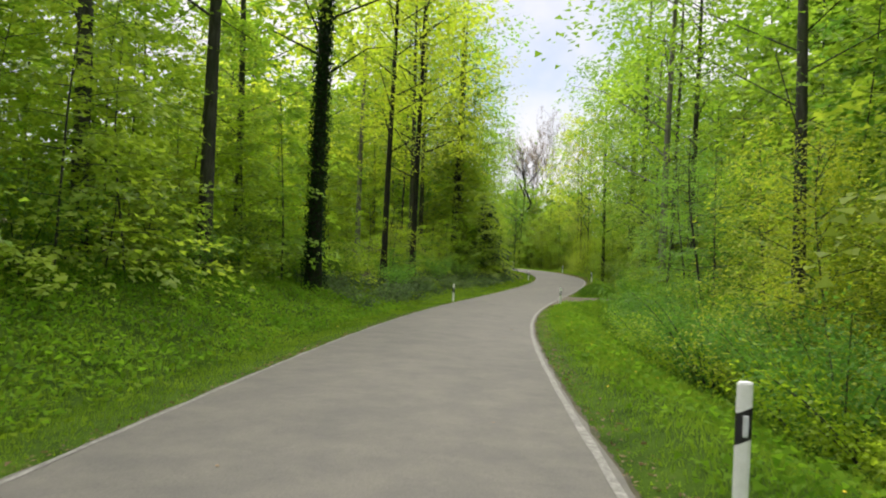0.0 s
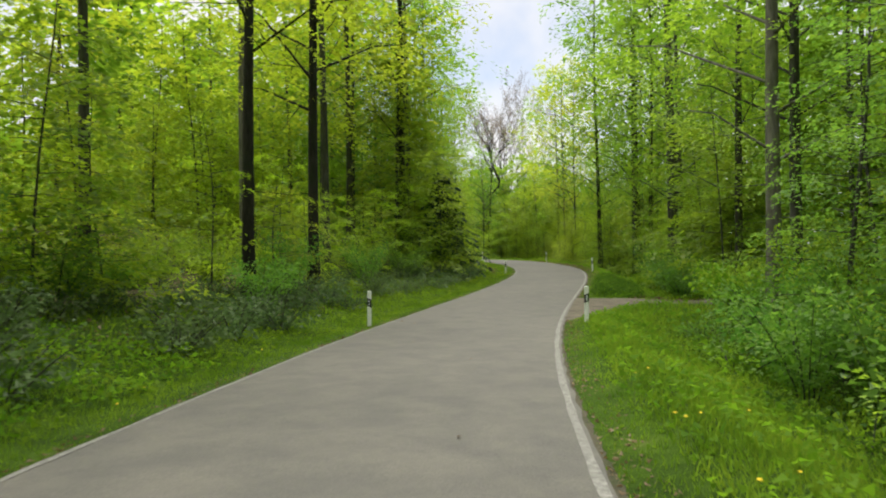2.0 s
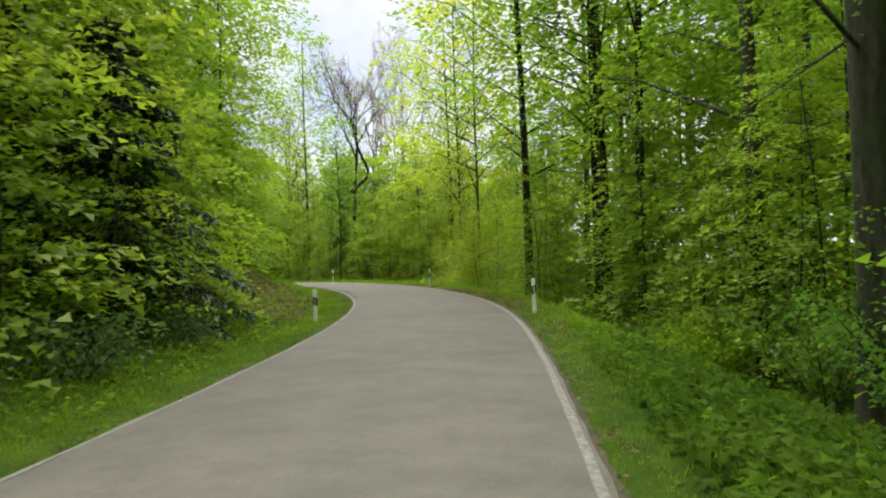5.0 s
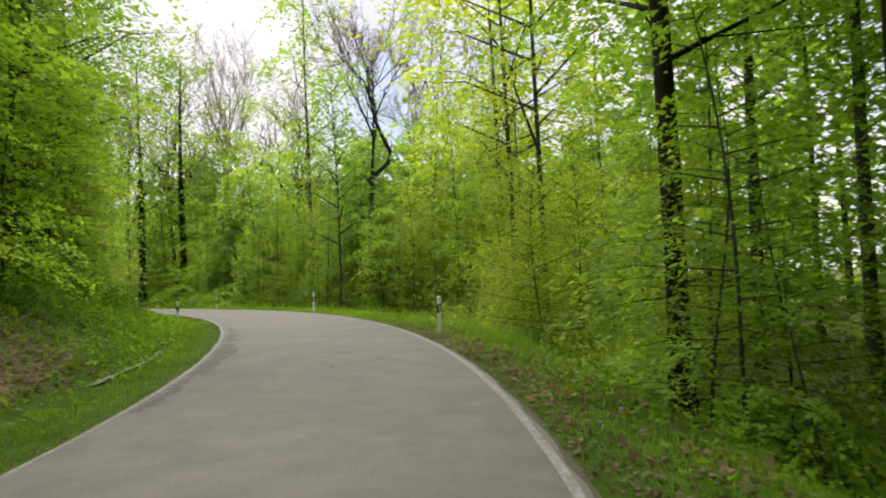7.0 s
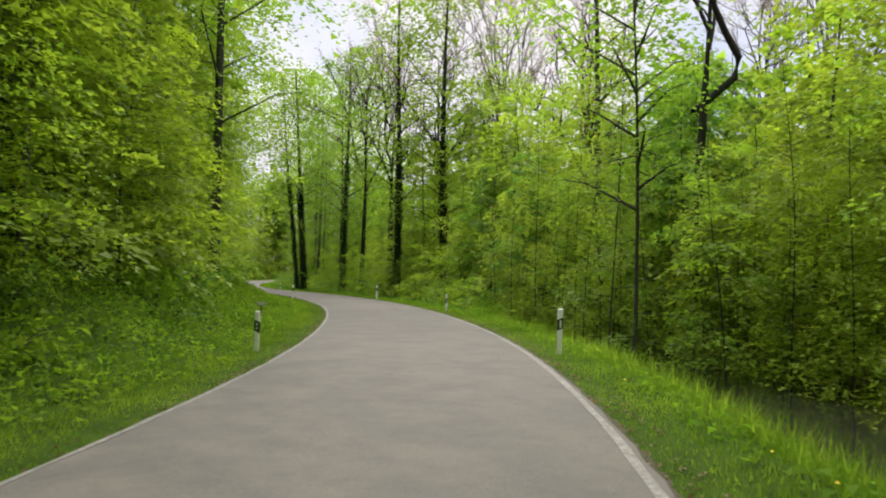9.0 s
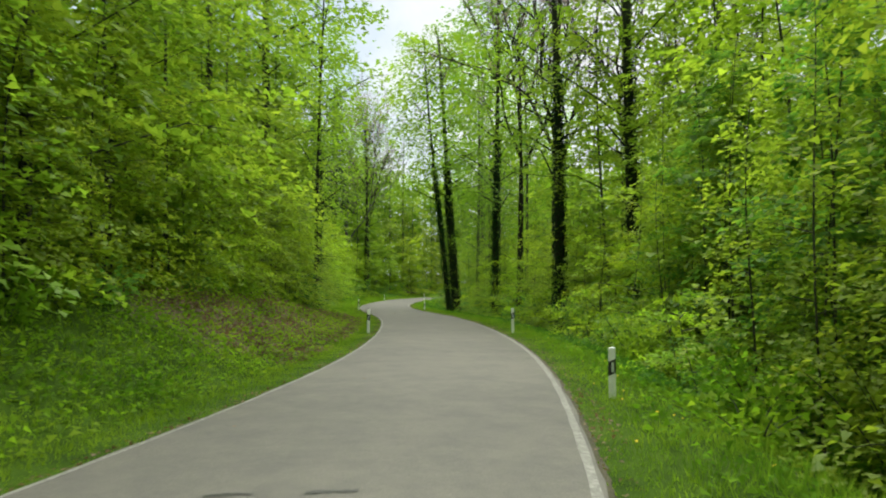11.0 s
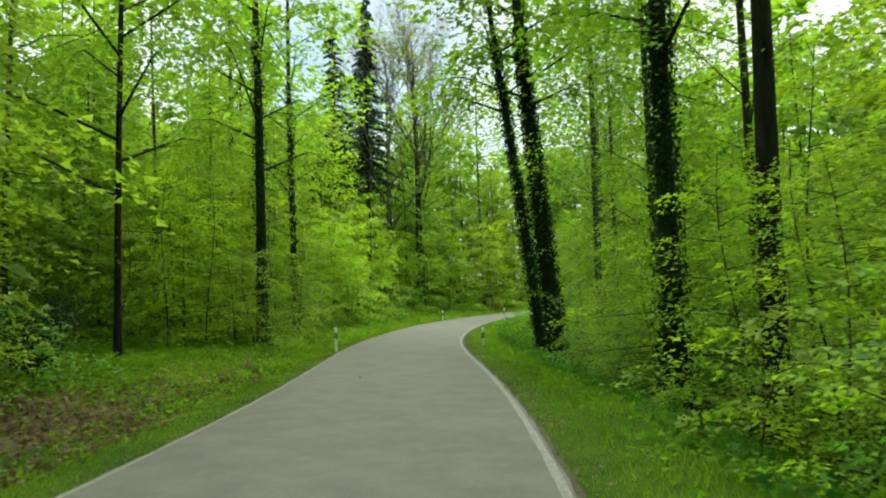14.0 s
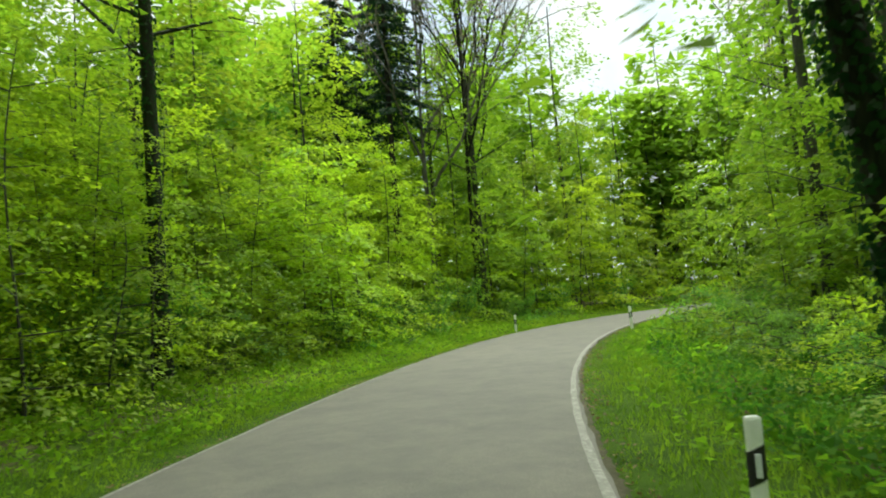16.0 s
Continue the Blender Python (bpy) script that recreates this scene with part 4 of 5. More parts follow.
def far_woods():
    """The depth of the forest: hundreds of trees that melt into one another."""
    r = np.random.RandomState(77)
    kinds = []
    for i in range(4):
        q = np.random.RandomState(60 + i)
        trunk, leaf = Geo(), Leaves()
        high = 22 + 2 * i
        t, path, rad = stem(q, high, 0.2, (0, 0), 0.2, 7)
        trunk.tube(path, rad, 5)
        az = 0.0
        for k in range(22):
            a = 0.03 + 0.95 * (k + q.rand()) / 22
            az += 2.4 + 0.4 * q.randn()
            spray(q, Geo(), leaf, along(path, t, a), (math.cos(az), math.sin(az)), 3.6 * (1.1 - 0.6 * a), 0.15 + 0.6 * a, 0.25, 47, 1.0, 0.02, 0, 0.5, 0.35)
        kinds.append((np.concatenate(trunk.v), np.concatenate(trunk.f)[:, [0, 1, 2, 0, 2, 3]], np.concatenate(leaf.v), np.concatenate(leaf.f)))
    spots = []
    for u0, step in ((18, 7.0), (25, 7.0), (33, 8.0)):
        for side in (-1, 1):
            for s in np.arange(-10 + u0 % 7, 238, step):
                spots.append((s + r.uniform(-3, 3), side * (u0 + r.uniform(-3, 3))))
    # lower woods beyond the first bend
    for _ in range(60):
        spots.append((r.uniform(98, 170), r.uniform(17, 46)))
    # deeper rows beside the start and before the first bend
    for _ in range(34):
        spots.append((r.uniform(38, 104), r.uniform(30, 52)))
    for _ in range(26):
        spots.append((r.uniform(-4, 48), r.choice((-1, 1)) * r.uniform(15, 23)))
    # lower woods ahead of the last bend
    ahead = []
    for _ in range(50):
        s, u = r.uniform(212, 264), r.uniform(-30, 30)
        if abs(u) > 5 or s > 224:
            ahead.append((s, u))
    for _ in range(150):
        d, a = r.uniform(42, 100), radians(53 + r.uniform(-38, 34))
        x, y = -35 - d * math.sin(a), 145 + d * math.cos(a)
        k = np.argmin((RX - x) ** 2 + (RY - y) ** 2)
        u = (x - RX[k]) * math.cos(TH[k]) + (y - RY[k]) * math.sin(TH[k])
        if abs(u) > 15 and (RX[k] - x) ** 2 + (RY[k] - y) ** 2 > 200:
            ahead.append((SS[k] - (x - RX[k]) * math.sin(TH[k]) + (y - RY[k]) * math.cos(TH[k]), u))
    wood, leaf = Leaves(), Leaves()
    for n, (s, u) in enumerate(spots + ahead):
        if (u > 0 and 42 < s < 50 and u < 33) or (u < 0 and 28 < s < 74 and u > -28):
            continue
        x, y, z, _ = spot(s, u)
        k, a = r.uniform(0.7, 1.05) * (0.78 if n >= len(spots) else 0.62 if u > 0 and 96 < s < 200 else 1.0), r.uniform(0, 6.3)
        turn = k * np.array([[math.cos(a), -math.sin(a), 0], [math.sin(a), math.cos(a), 0], [0, 0, 1]])
        tv, tf, lv, lf = kinds[r.randint(4)]
        wood.add(tv @ turn.T + (x, y, z), tf)
        leaf.add(lv @ turn.T + (x, y, z), lf)
    me = mesh_of("far_woods", np.concatenate(wood.v + leaf.v), np.concatenate([np.concatenate(wood.f), np.concatenate(leaf.f) + wood.n]), M_BARK, 3)
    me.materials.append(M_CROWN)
    first = sum(len(f) for f in wood.f)
    index = np.zeros(len(me.polygons), np.int32)
    index[first:] = 1
    me.polygons.foreach_set("material_index", index)
    tagged(new("far_woods", me), "dense beech woods with fresh leaves behind the roadside trees", "woods", kind="stuff")


far_woods()

# forest edge and undergrowth: which kinds stand where (from, to, nearest, farthest, step, kinds)
GROUPS = {"young": "young beeches at the forest edge", "lime0": "bright young beeches round the clearing", "lime1": "bright young beeches round the clearing", "lime2": "bright young beeches round the clearing", "close": "young beeches at the forest edge", "fine0": "young beeches at the forest edge", "fine1": "young beeches at the forest edge", "fine2": "young beeches at the forest edge", "big0": "half-grown beeches", "big1": "half-grown beeches", "big2": "half-grown beeches", "soft0": "hazels by the verge", "soft1": "hazels by the verge", "hazel": "hazels by the verge", "sapli": "alder saplings in the ditch", "thin0": "slender beeches", "thin1": "slender beeches", "thin2": "slender beeches",
          "bush0": "shrubs at the forest edge", "bush1": "shrubs at the forest edge", "bush2": "shrubs at the forest edge", "gold0": "yellow-green maples beyond the bend", "gold1": "yellow-green maples beyond the bend", "brigh": "bright shrubs beside the verge", "mound": "leafy mounds beyond the ditch", "small": "thin-stemmed beeches beside the ditch", "uprig": "upright shrubs by the verge", "bramb": "brambles under the trees", "seedl": "beech seedlings under the trees", "mass0": "leafy trees beside the pond", "mass1": "leafy trees beside the pond", "mass2": "leafy trees beside the pond", "low0": "undergrowth on the banks", "low1": "undergrowth on the banks"}


def edge(s0, s1, ua, ub, step, kinds):
    s = s0 + 0.3 * step
    while s < s1:
        ss, uu = s + rnd.uniform(-0.35, 0.35) * step, rnd.uniform(ua, ub)
        k = rnd.choice(list(kinds))
        if free(ss, uu, 0.5):
            put(k, kinds[k], ss, uu, rnd.uniform(0.75, 1.15), sink=0.03, group=GROUPS[k[:5]])
        s += step * rnd.uniform(0.8, 1.2)


edge(-6, 34, -9.5, -7.0, 2.3, YOUNG)
edge(2, 34, -13.0, -9.0, 3.4, LIME)
edge(-6, 30, -17.0, -12.0, 4.0, BIG)
# yellow trees here put the canopy gap's backlight into their leaf colour
edge(38, 66, -24.0, -17.0, 2.2, GOLD)
edge(58, 72, -9.0, -6.8, 2.8, YOUNG)
edge(72, 96, -10.0, -7.2, 2.6, YOUNG)
edge(80, 97, -7.2, -6.4, 3.2, CLOSE)
edge(96, 118, -8.6, -7.0, 2.6, YOUNG)
edge(97, 118, -7.6, -6.6, 2.5, CLOSE)
edge(118, 130, -9.0, -7.6, 2.2, FINE)
edge(122, 149, -9.8, -8.4, 2.6, CLOSE)
edge(134, 152, -10.6, -8.9, 2.4, YOUNG)
edge(152, 170, -17.5, -14.0, 1.8, YOUNG)
edge(168.4, 171.6, -14.5, -8.0, 0.40, LIME)
edge(168.5, 184, -9.2, -7.2, 1.5, CLOSE)
edge(171, 196, -11.0, -9.0, 1.4, LIME)
edge(150, 196, -21.0, -15.0, 2.2, BIG)
edge(146, 200, -30.0, -22.0, 2.4, BIG)
edge(136, 154, -13.0, -9.0, 3.2, BIG)
edge(174, 186, -12.0, -8.5, 2.0, YOUNG)
edge(182, 214, -8.6, -6.6, 1.9, LIME)
edge(60, 120, -10.5, -8.5, 5.0, BIG)
edge(92, 122, -9.5, -7.6, 3.2, BIG)
edge(122, 151, -10.5, -8.2, 2.8, BIG)
edge(125, 150, -8.6, -7.3, 1.7, CLOSE)
edge(172, 212, -12.0, -9.5, 4.5, BIG)
edge(2, 38, 10.8, 13.0, 5.0, BIG)
edge(53, 80, 9.8, 12.0, 5.0, BIG)
edge(37, 43, 9.5, 24, 0.75, YOUNG)
edge(49, 56, 9.5, 24, 0.9, YOUNG)
edge(128, 150, 9.0, 12.0, 6.0, BIG)
edge(192, 212, 9.0, 12.0, 6.0, BIG)
edge(-4, 14, 7.3, 8.8, 2.2, SOFT)
edge(12, 28, 9.2, 10.6, 3.0, HAZEL)
edge(14, 37, 7.2, 8.4, 1.7, UPRIGHT)
edge(52, 70, 6.4, 9.5, 3.2, YOUNG)
edge(62, 75, 7.6, 9.0, 2.6, CLOSE)
edge(75, 79.5, 5.8, 7.0, 2.4, CLOSE)
edge(70, 80, 8.0, 12.0, 3.0, YOUNG)
edge(73.6, 78.0, 4.7, 5.5, 1.0, SMALL)
edge(156, 173, 8.2, 10.4, 1.2, SMALL)
edge(84, 90, 7.2, 8.4, 4.0, HAZEL)
edge(90, 112, 10.5, 13.0, 1.2, SAPLING)
edge(107, 113, 6.0, 8.0, 1.2, SAPLING)
edge(110, 128, 5.6, 11.0, 1.0, SAPLING)
edge(84, 92, 8.5, 12, 2.0, SAPLING)
edge(91, 112, 12.5, 14, 2.3, HAZEL)
edge(104, 130, 9.0, 13.0, 2.8, YOUNG)
edge(132, 160, 7.4, 8.8, 2.2, CLOSE)
edge(182, 214, 7.5, 10.5, 2.8, YOUNG)
edge(66, 214, -18, -10.5, 8.0, THIN)
edge(-2, 38, 9.5, 17, 6.0, THIN)
edge(113, 130, 7.0, 13, 1.6, THIN)
edge(98, 112, 13.0, 17, 2.0, HAZEL)
edge(112, 130, 14, 25, 1.2, GOLD)
edge(86, 98, 12, 20, 4.5, GOLD)
edge(94, 136, 13.0, 17.0, 3.2, MASS)
edge(98, 140, 18.0, 25.0, 2.6, MASS)
edge(124, 140, 9.0, 13.0, 3.2, MASS)
edge(118, 146, 10, 14, 3.0, YOUNG)
edge(112, 119, 6.6, 11.0, 2.6, FINE)
edge(118, 134, 7.6, 9.5, 2.4, CLOSE)
edge(-4, 36, -9.0, -7.8, 3.0, BUSH)
edge(-4, 27, -9.0, -7.8, 1.8, SMALL)
edge(-6, 32, -12.0, -9.0, 4.0, LIME)
edge(36, 60, -8.0, -6.0, 3.2, BUSH)
edge(34, 64, -14.0, -9.5, 1.5, BRIGHT)
edge(38, 60, -9.4, -6.8, 1.5, SMALL)
edge(168, 184, -8.4, -7.2, 1.8, BUSH)
edge(182, 212, -7.2, -6.2, 2.4, BUSH)
edge(-2, 26, 5.6, 6.9, 0.85, MOUND)
edge(0, 30, 7.0, 8.6, 1.4, MOUND)
edge(24, 37, 5.9, 7.0, 1.6, BUSH)
edge(36, 45, 6.6, 9.0, 1.3, BRIGHT)
edge(63, 84, 5.8, 6.8, 2.2, BRIGHT)
edge(169, 186, -8.2, -7.0, 2.4, BRIGHT)
edge(48.2, 62, 6.1, 7.6, 1.5, BUSH)
edge(62, 74, 5.6, 7.0, 2.6, BUSH)
edge(48.5, 58, 6.6, 9.0, 2.0, YOUNG)
edge(86, 91, 5.4, 6.6, 1.6, BRIGHT)
edge(111, 126, 5.0, 6.8, 1.5, BRIGHT)
edge(92, 111, 11.6, 13.0, 1.6, BUSH)
edge(134, 157, 5.8, 7.5, 4.5, BUSH)
edge(184, 212, 5.8, 7.4, 2.8, BUSH)
edge(-4, 26, -8.2, -7.2, 1.7, LOW)
edge(26, 66, -8.2, -4.3, 0.5, BRAMBLE)
edge(82, 120, -7.4, -4.8, 1.5, LOW)
edge(66, 82, -8.2, -6.6, 2.4, LOW)
edge(120, 152, -8.2, -6.8, 2.4, LOW)
edge(140, 151, -7.4, -6.0, 0.7, SEEDLING)
edge(141, 150, -7.4, -6.2, 1.5, SMALL)
edge(150, 172, -15.0, -12.0, 1.4, LOW)
edge(164.8, 196, -7.8, -6.0, 0.75, SEEDLING)
edge(167.2, 169.6, -14.0, -6.4, 0.20, SEEDLING)
edge(182, 212, -7.0, -4.8, 1.7, LOW)
edge(14, 37, 5.3, 6.0, 2.2, LOW)
edge(62, 90, 4.2, 6.4, 1.7, LOW)
edge(112, 130, 4.2, 6.4, 1.7, LOW)
edge(118, 158, 4.7, 7.4, 0.62, SEEDLING)
edge(158, 182, 5.9, 9.2, 0.55, SEEDLING)
edge(150, 180, 9.0, 13.0, 0.9, SEEDLING)
edge(180, 212, 4.6, 6.6, 1.1, SEEDLING)
edge(128, 157, 5.9, 7.6, 1.7, SMALL)
edge(165.2, 188, -7.6, -6.1, 0.95, SMALL)
edge(176, 212, 4.2, 6.4, 1.8, LOW)


# ---- grass, weeds and dead leaves ----
def scatter(seed, density, s0, s1, u0, u1):
    r = np.random.RandomState(seed)
    n = int(density * (s1 - s0) * abs(u1 - u0))
    s, u = s0 + (s1 - s0) * r.rand(n), u0 + (u1 - u0) * r.rand(n)
    return r, s, u


def brown_bank(s, u):
    """1 where the left bank is bare leaf litter."""
    return np.interp(s, (64, 70, 79, 85, 119, 123, 146, 153), (0, 1, 1, 0, 0, 1, 1, 0)) * smooth(-HALF - 0.9, -HALF - 1.6, u)


def off_track(s, u):
    near, far = track_edges(u)
    return ~((u > 0) & (s > near) & (s < far))


def grass_patch(name, label, seed, density, s0, s1, u0, u1, tall, wide=0.022):
    r, s, u = scatter(seed, density, s0, s1, u0, u1)
    x, y, z, _ = flat(s, u)
    clump = 0.55 + 0.45 * np.sin(1.7 * x + 2.0 * np.sin(0.9 * y)) * np.sin(1.9 * y)
    keep = off_track(s, u) & (r.rand(len(s)) < 0.35 + 0.65 * clump) & (r.rand(len(s)) < smooth(HALF - 0.02, HALF + np.where(u > 0, 0.22, 0.10), np.abs(u)) + 0.10) & (r.rand(len(s)) > 0.85 * brown_bank(s, u)) & ~((np.abs(u + HALF + 1.25) < 0.14) & (s > 70) & (s < 90))
    s, u, x, y, z = s[keep], u[keep], x[keep], y[keep], z[keep]
    z = z + height(s, u) - 0.01
    n = len(s)
    th = r.rand(n) * 2 * np.pi
    h = tall * (0.4 + 0.9 * r.rand(n)) * (0.35 + 0.65 * smooth(HALF, HALF + 1.0, np.abs(u)))
    w = wide * (0.6 + 0.8 * r.rand(n))
    base = np.stack([x, y, z], -1)
    d = np.stack([np.cos(th), np.sin(th), 0 * th], -1)
    e = np.stack([-np.sin(th), np.cos(th), 0 * th], -1)
    bend = h * (0.2 + 0.7 * r.rand(n))
    v = np.stack([base - d * w[:, None], base + d * w[:, None], base + e * bend[:, None] + UP * h[:, None]], 1)
    ob = new(name, mesh_of(name, v, np.arange(3 * n).reshape(-1, 3), M_GRASS, 3))
    tagged(ob, label, "grass", kind="stuff")


def leaf_patch(name, label, category, mat, seed, density, s0, s1, u0, u1, size, lift, lie, thin_out=False):
    r, s, u = scatter(seed, density, s0, s1, u0, u1)
    x, y, z, _ = flat(s, u)
    clump = 0.5 + 0.5 * np.sin(1.3 * x + 1.5 * np.sin(0.8 * y + seed)) * np.sin(1.5 * y + seed)
    keep = off_track(s, u) & (r.rand(len(s)) < 0.2 + 0.8 * clump)
    if thin_out:
        keep &= r.rand(len(s)) > 0.45 * brown_bank(s, u)
    s, u, x, y, z = s[keep], u[keep], x[keep], y[keep], z[keep]
    n = len(s)
    z = z + height(s, u) + lift * r.rand(n)
    g = Leaves()
    k = size * (0.6 + 0.8 * r.rand(n))
    g.leaves(np.stack([x, y, z], -1), np.stack([r.randn(n), r.randn(n), lie * r.randn(n)], -1), UP + 0.45 * r.randn(n, 3), k, k * 0.7)
    tagged(new(name, g.mesh(name, mat)), label, category, kind="stuff")


grass_patch("verge_grass", "bright green grass on the left verge", 11, 430, -4, 206, -HALF - 2.0, -HALF, 0.11, 0.008)
grass_patch("verge_grass", "bright green grass on the right verge", 12, 430, -4, 206, HALF, HALF + 2.0, 0.12, 0.008)
grass_patch("bank_grass", "longer grass on the bank", 13, 50, -4, 206, -7.5, -HALF - 2.0, 0.24, 0.018)
grass_patch("bank_grass", "longer grass running down to the ditch", 14, 70, -4, 206, HALF + 2.0, 7.0, 0.24, 0.018)
grass_patch("bank_grass", "long bright grass on the slope above the pond", 46, 230, 80, 112, 3.6, 6.0, 0.38, 0.010)
grass_patch("clearing_grass", "low grass and weeds in a small clearing", 22, 90, 150, 176, -15.0, -7.5, 0.20, 0.014)
leaf_patch("clearing_weeds", "low leafy weeds in a small clearing", "weeds", M_WEED, 23, 190, 150, 175, -15.0, -6.0, 0.12, 0.26, 0.5)
grass_patch("verge_grass", "long bright grass before the side track", 28, 260, 10, 43, HALF + 0.6, 5.6, 0.15, 0.008)
leaf_patch("bank_weeds", "leafy weeds on the left bank", "weeds", M_WEED, 15, 75, -8, 212, -7.6, -HALF - 0.7, 0.10, 0.16, 0.4, True)
leaf_patch("bank_herbs", "broad-leaved herbs standing on the left bank", "weeds", M_WEED, 31, 200, -6, 30, -8.2, -HALF - 1.0, 0.10, 0.30, 0.6)
leaf_patch("bank_herbs", "broad-leaved herbs standing on the left bank", "weeds", M_WEED, 32, 150, 80, 121, -7.4, -HALF - 1.0, 0.095, 0.32, 0.6)
leaf_patch("bank_herbs", "broad-leaved herbs and seedlings on the wide verge", "weeds", M_WEED, 33, 130, 150, 200, -7.8, -HALF - 0.9, 0.11, 0.22, 0.6)
# this layer and the next put the shade beside the ditch into dark leaves
leaf_patch("nettle_patch", "dense herbs along the ditch, leaf colour darkened for the shade there", "weeds", M_DARK_HERB, 35, 190, 118, 182, HALF + 1.5, 7.4, 0.11, 0.26, 0.5)
leaf_patch("nettle_patch", "green herbs under the trees beyond the ditch, colour darkened for the shade", "weeds", M_DARK_HERB, 36, 90, 118, 190, 7.4, 14.0, 0.12, 0.30, 0.5)
leaf_patch("ditch_litter", "brown leaves along the dry ditch", "leaf litter", M_DEAD, 34, 90, 130, 178, 4.3, 5.6, 0.10, 0.05, 0.3)
leaf_patch("verge_herbs", "broad-leaved herbs in the verge grass", "weeds", M_WEED, 41, 75, -4, 43, HALF + 0.5, 4.7, 0.085, 0.15, 0.5)
# dark band of leaves that stands for the shadow in the ditch
leaf_patch("nettle_patch", "ditch herbs, leaf colour darkened for the shadow at the bank's foot", "weeds", M_DARK_HERB, 42, 150, -4, 36, 4.7, 5.9, 0.09, 0.22, 0.5)
leaf_patch("edge_litter", "dry leaves and bits of twig along the road edge", "leaf litter", M_DEAD, 43, 170, -4, 200, -HALF - 0.22, -HALF - 0.02, 0.05, 0.02, 0.3)
leaf_patch("edge_litter", "dry leaves and bits of twig along the road edge", "leaf litter", M_DEAD, 44, 150, -4, 200, HALF + 0.03, HALF + 0.40, 0.05, 0.02, 0.3)
leaf_patch("leaf_litter", "bare patch of brown leaves on the wide verge", "leaf litter", M_DEAD, 45, 200, 147, 159, -5.8, -4.0, 0.10, 0.10, 0.35)
leaf_patch("ditch_weeds", "leafy weeds by the right ditch", "weeds", M_WEED, 16, 75, -8, 212, HALF + 0.7, 7.2, 0.10, 0.18, 0.4)
leaf_patch("leaf_litter", "dry brown beech leaves on the bank", "leaf litter", M_DEAD, 17, 190, 66, 80, -8.5, -HALF - 1.4, 0.11, 0.06, 0.35)
leaf_patch("leaf_litter", "dry brown beech leaves on the bank", "leaf litter", M_DEAD, 18, 300, 121, 158, -4.9, -HALF - 0.9, 0.10, 0.05, 0.35)
leaf_patch("leaf_litter", "dry brown beech leaves on the upper bank", "leaf litter", M_DEAD, 24, 170, 121, 156, -8.2, -4.9, 0.12, 0.10, 0.4)
leaf_patch("bank_weeds", "low green weeds among the brown leaves of the first bank", "weeds", M_WEED, 26, 60, 64, 82, -8.2, -HALF - 1.5, 0.11, 0.15, 0.4)
leaf_patch("bank_weeds", "low green weeds among the brown leaves", "weeds", M_WEED, 25, 120, 120, 140, -8.2, -HALF - 1.5, 0.11, 0.15, 0.4)
leaf_patch("nettle_patch", "dense dark green nettles on the verge beyond the track", "weeds", M_DARK_HERB, 21, 330, 47.4, 60, HALF + 0.5, 4.9, 0.11, 0.26, 0.4)
leaf_patch("leaf_litter", "rusty dry leaves at the edge of the gravel track", "leaf litter", M_DEAD, 20, 200, 46.9, 48.2, 4.2, 10.0, 0.09, 0.03, 0.3)
leaf_patch("leaf_litter", "brown leaves and dirt on the verge beside the road", "leaf litter", M_DEAD, 47, 200, 68, 86, HALF + 0.1, 3.9, 0.08, 0.04, 0.3)
leaf_patch("leaf_litter", "scattered dry leaves in the verge grass", "leaf litter", M_DEAD, 27, 30, 60, 88, HALF + 0.15, 4.8, 0.09, 0.08, 0.3)
leaf_patch("leaf_litter", "dry brown beech leaves under the trees", "leaf litter", M_DEAD, 19, 40, 26, 66, -9.5, -5.0, 0.09, 0.04, 0.3)


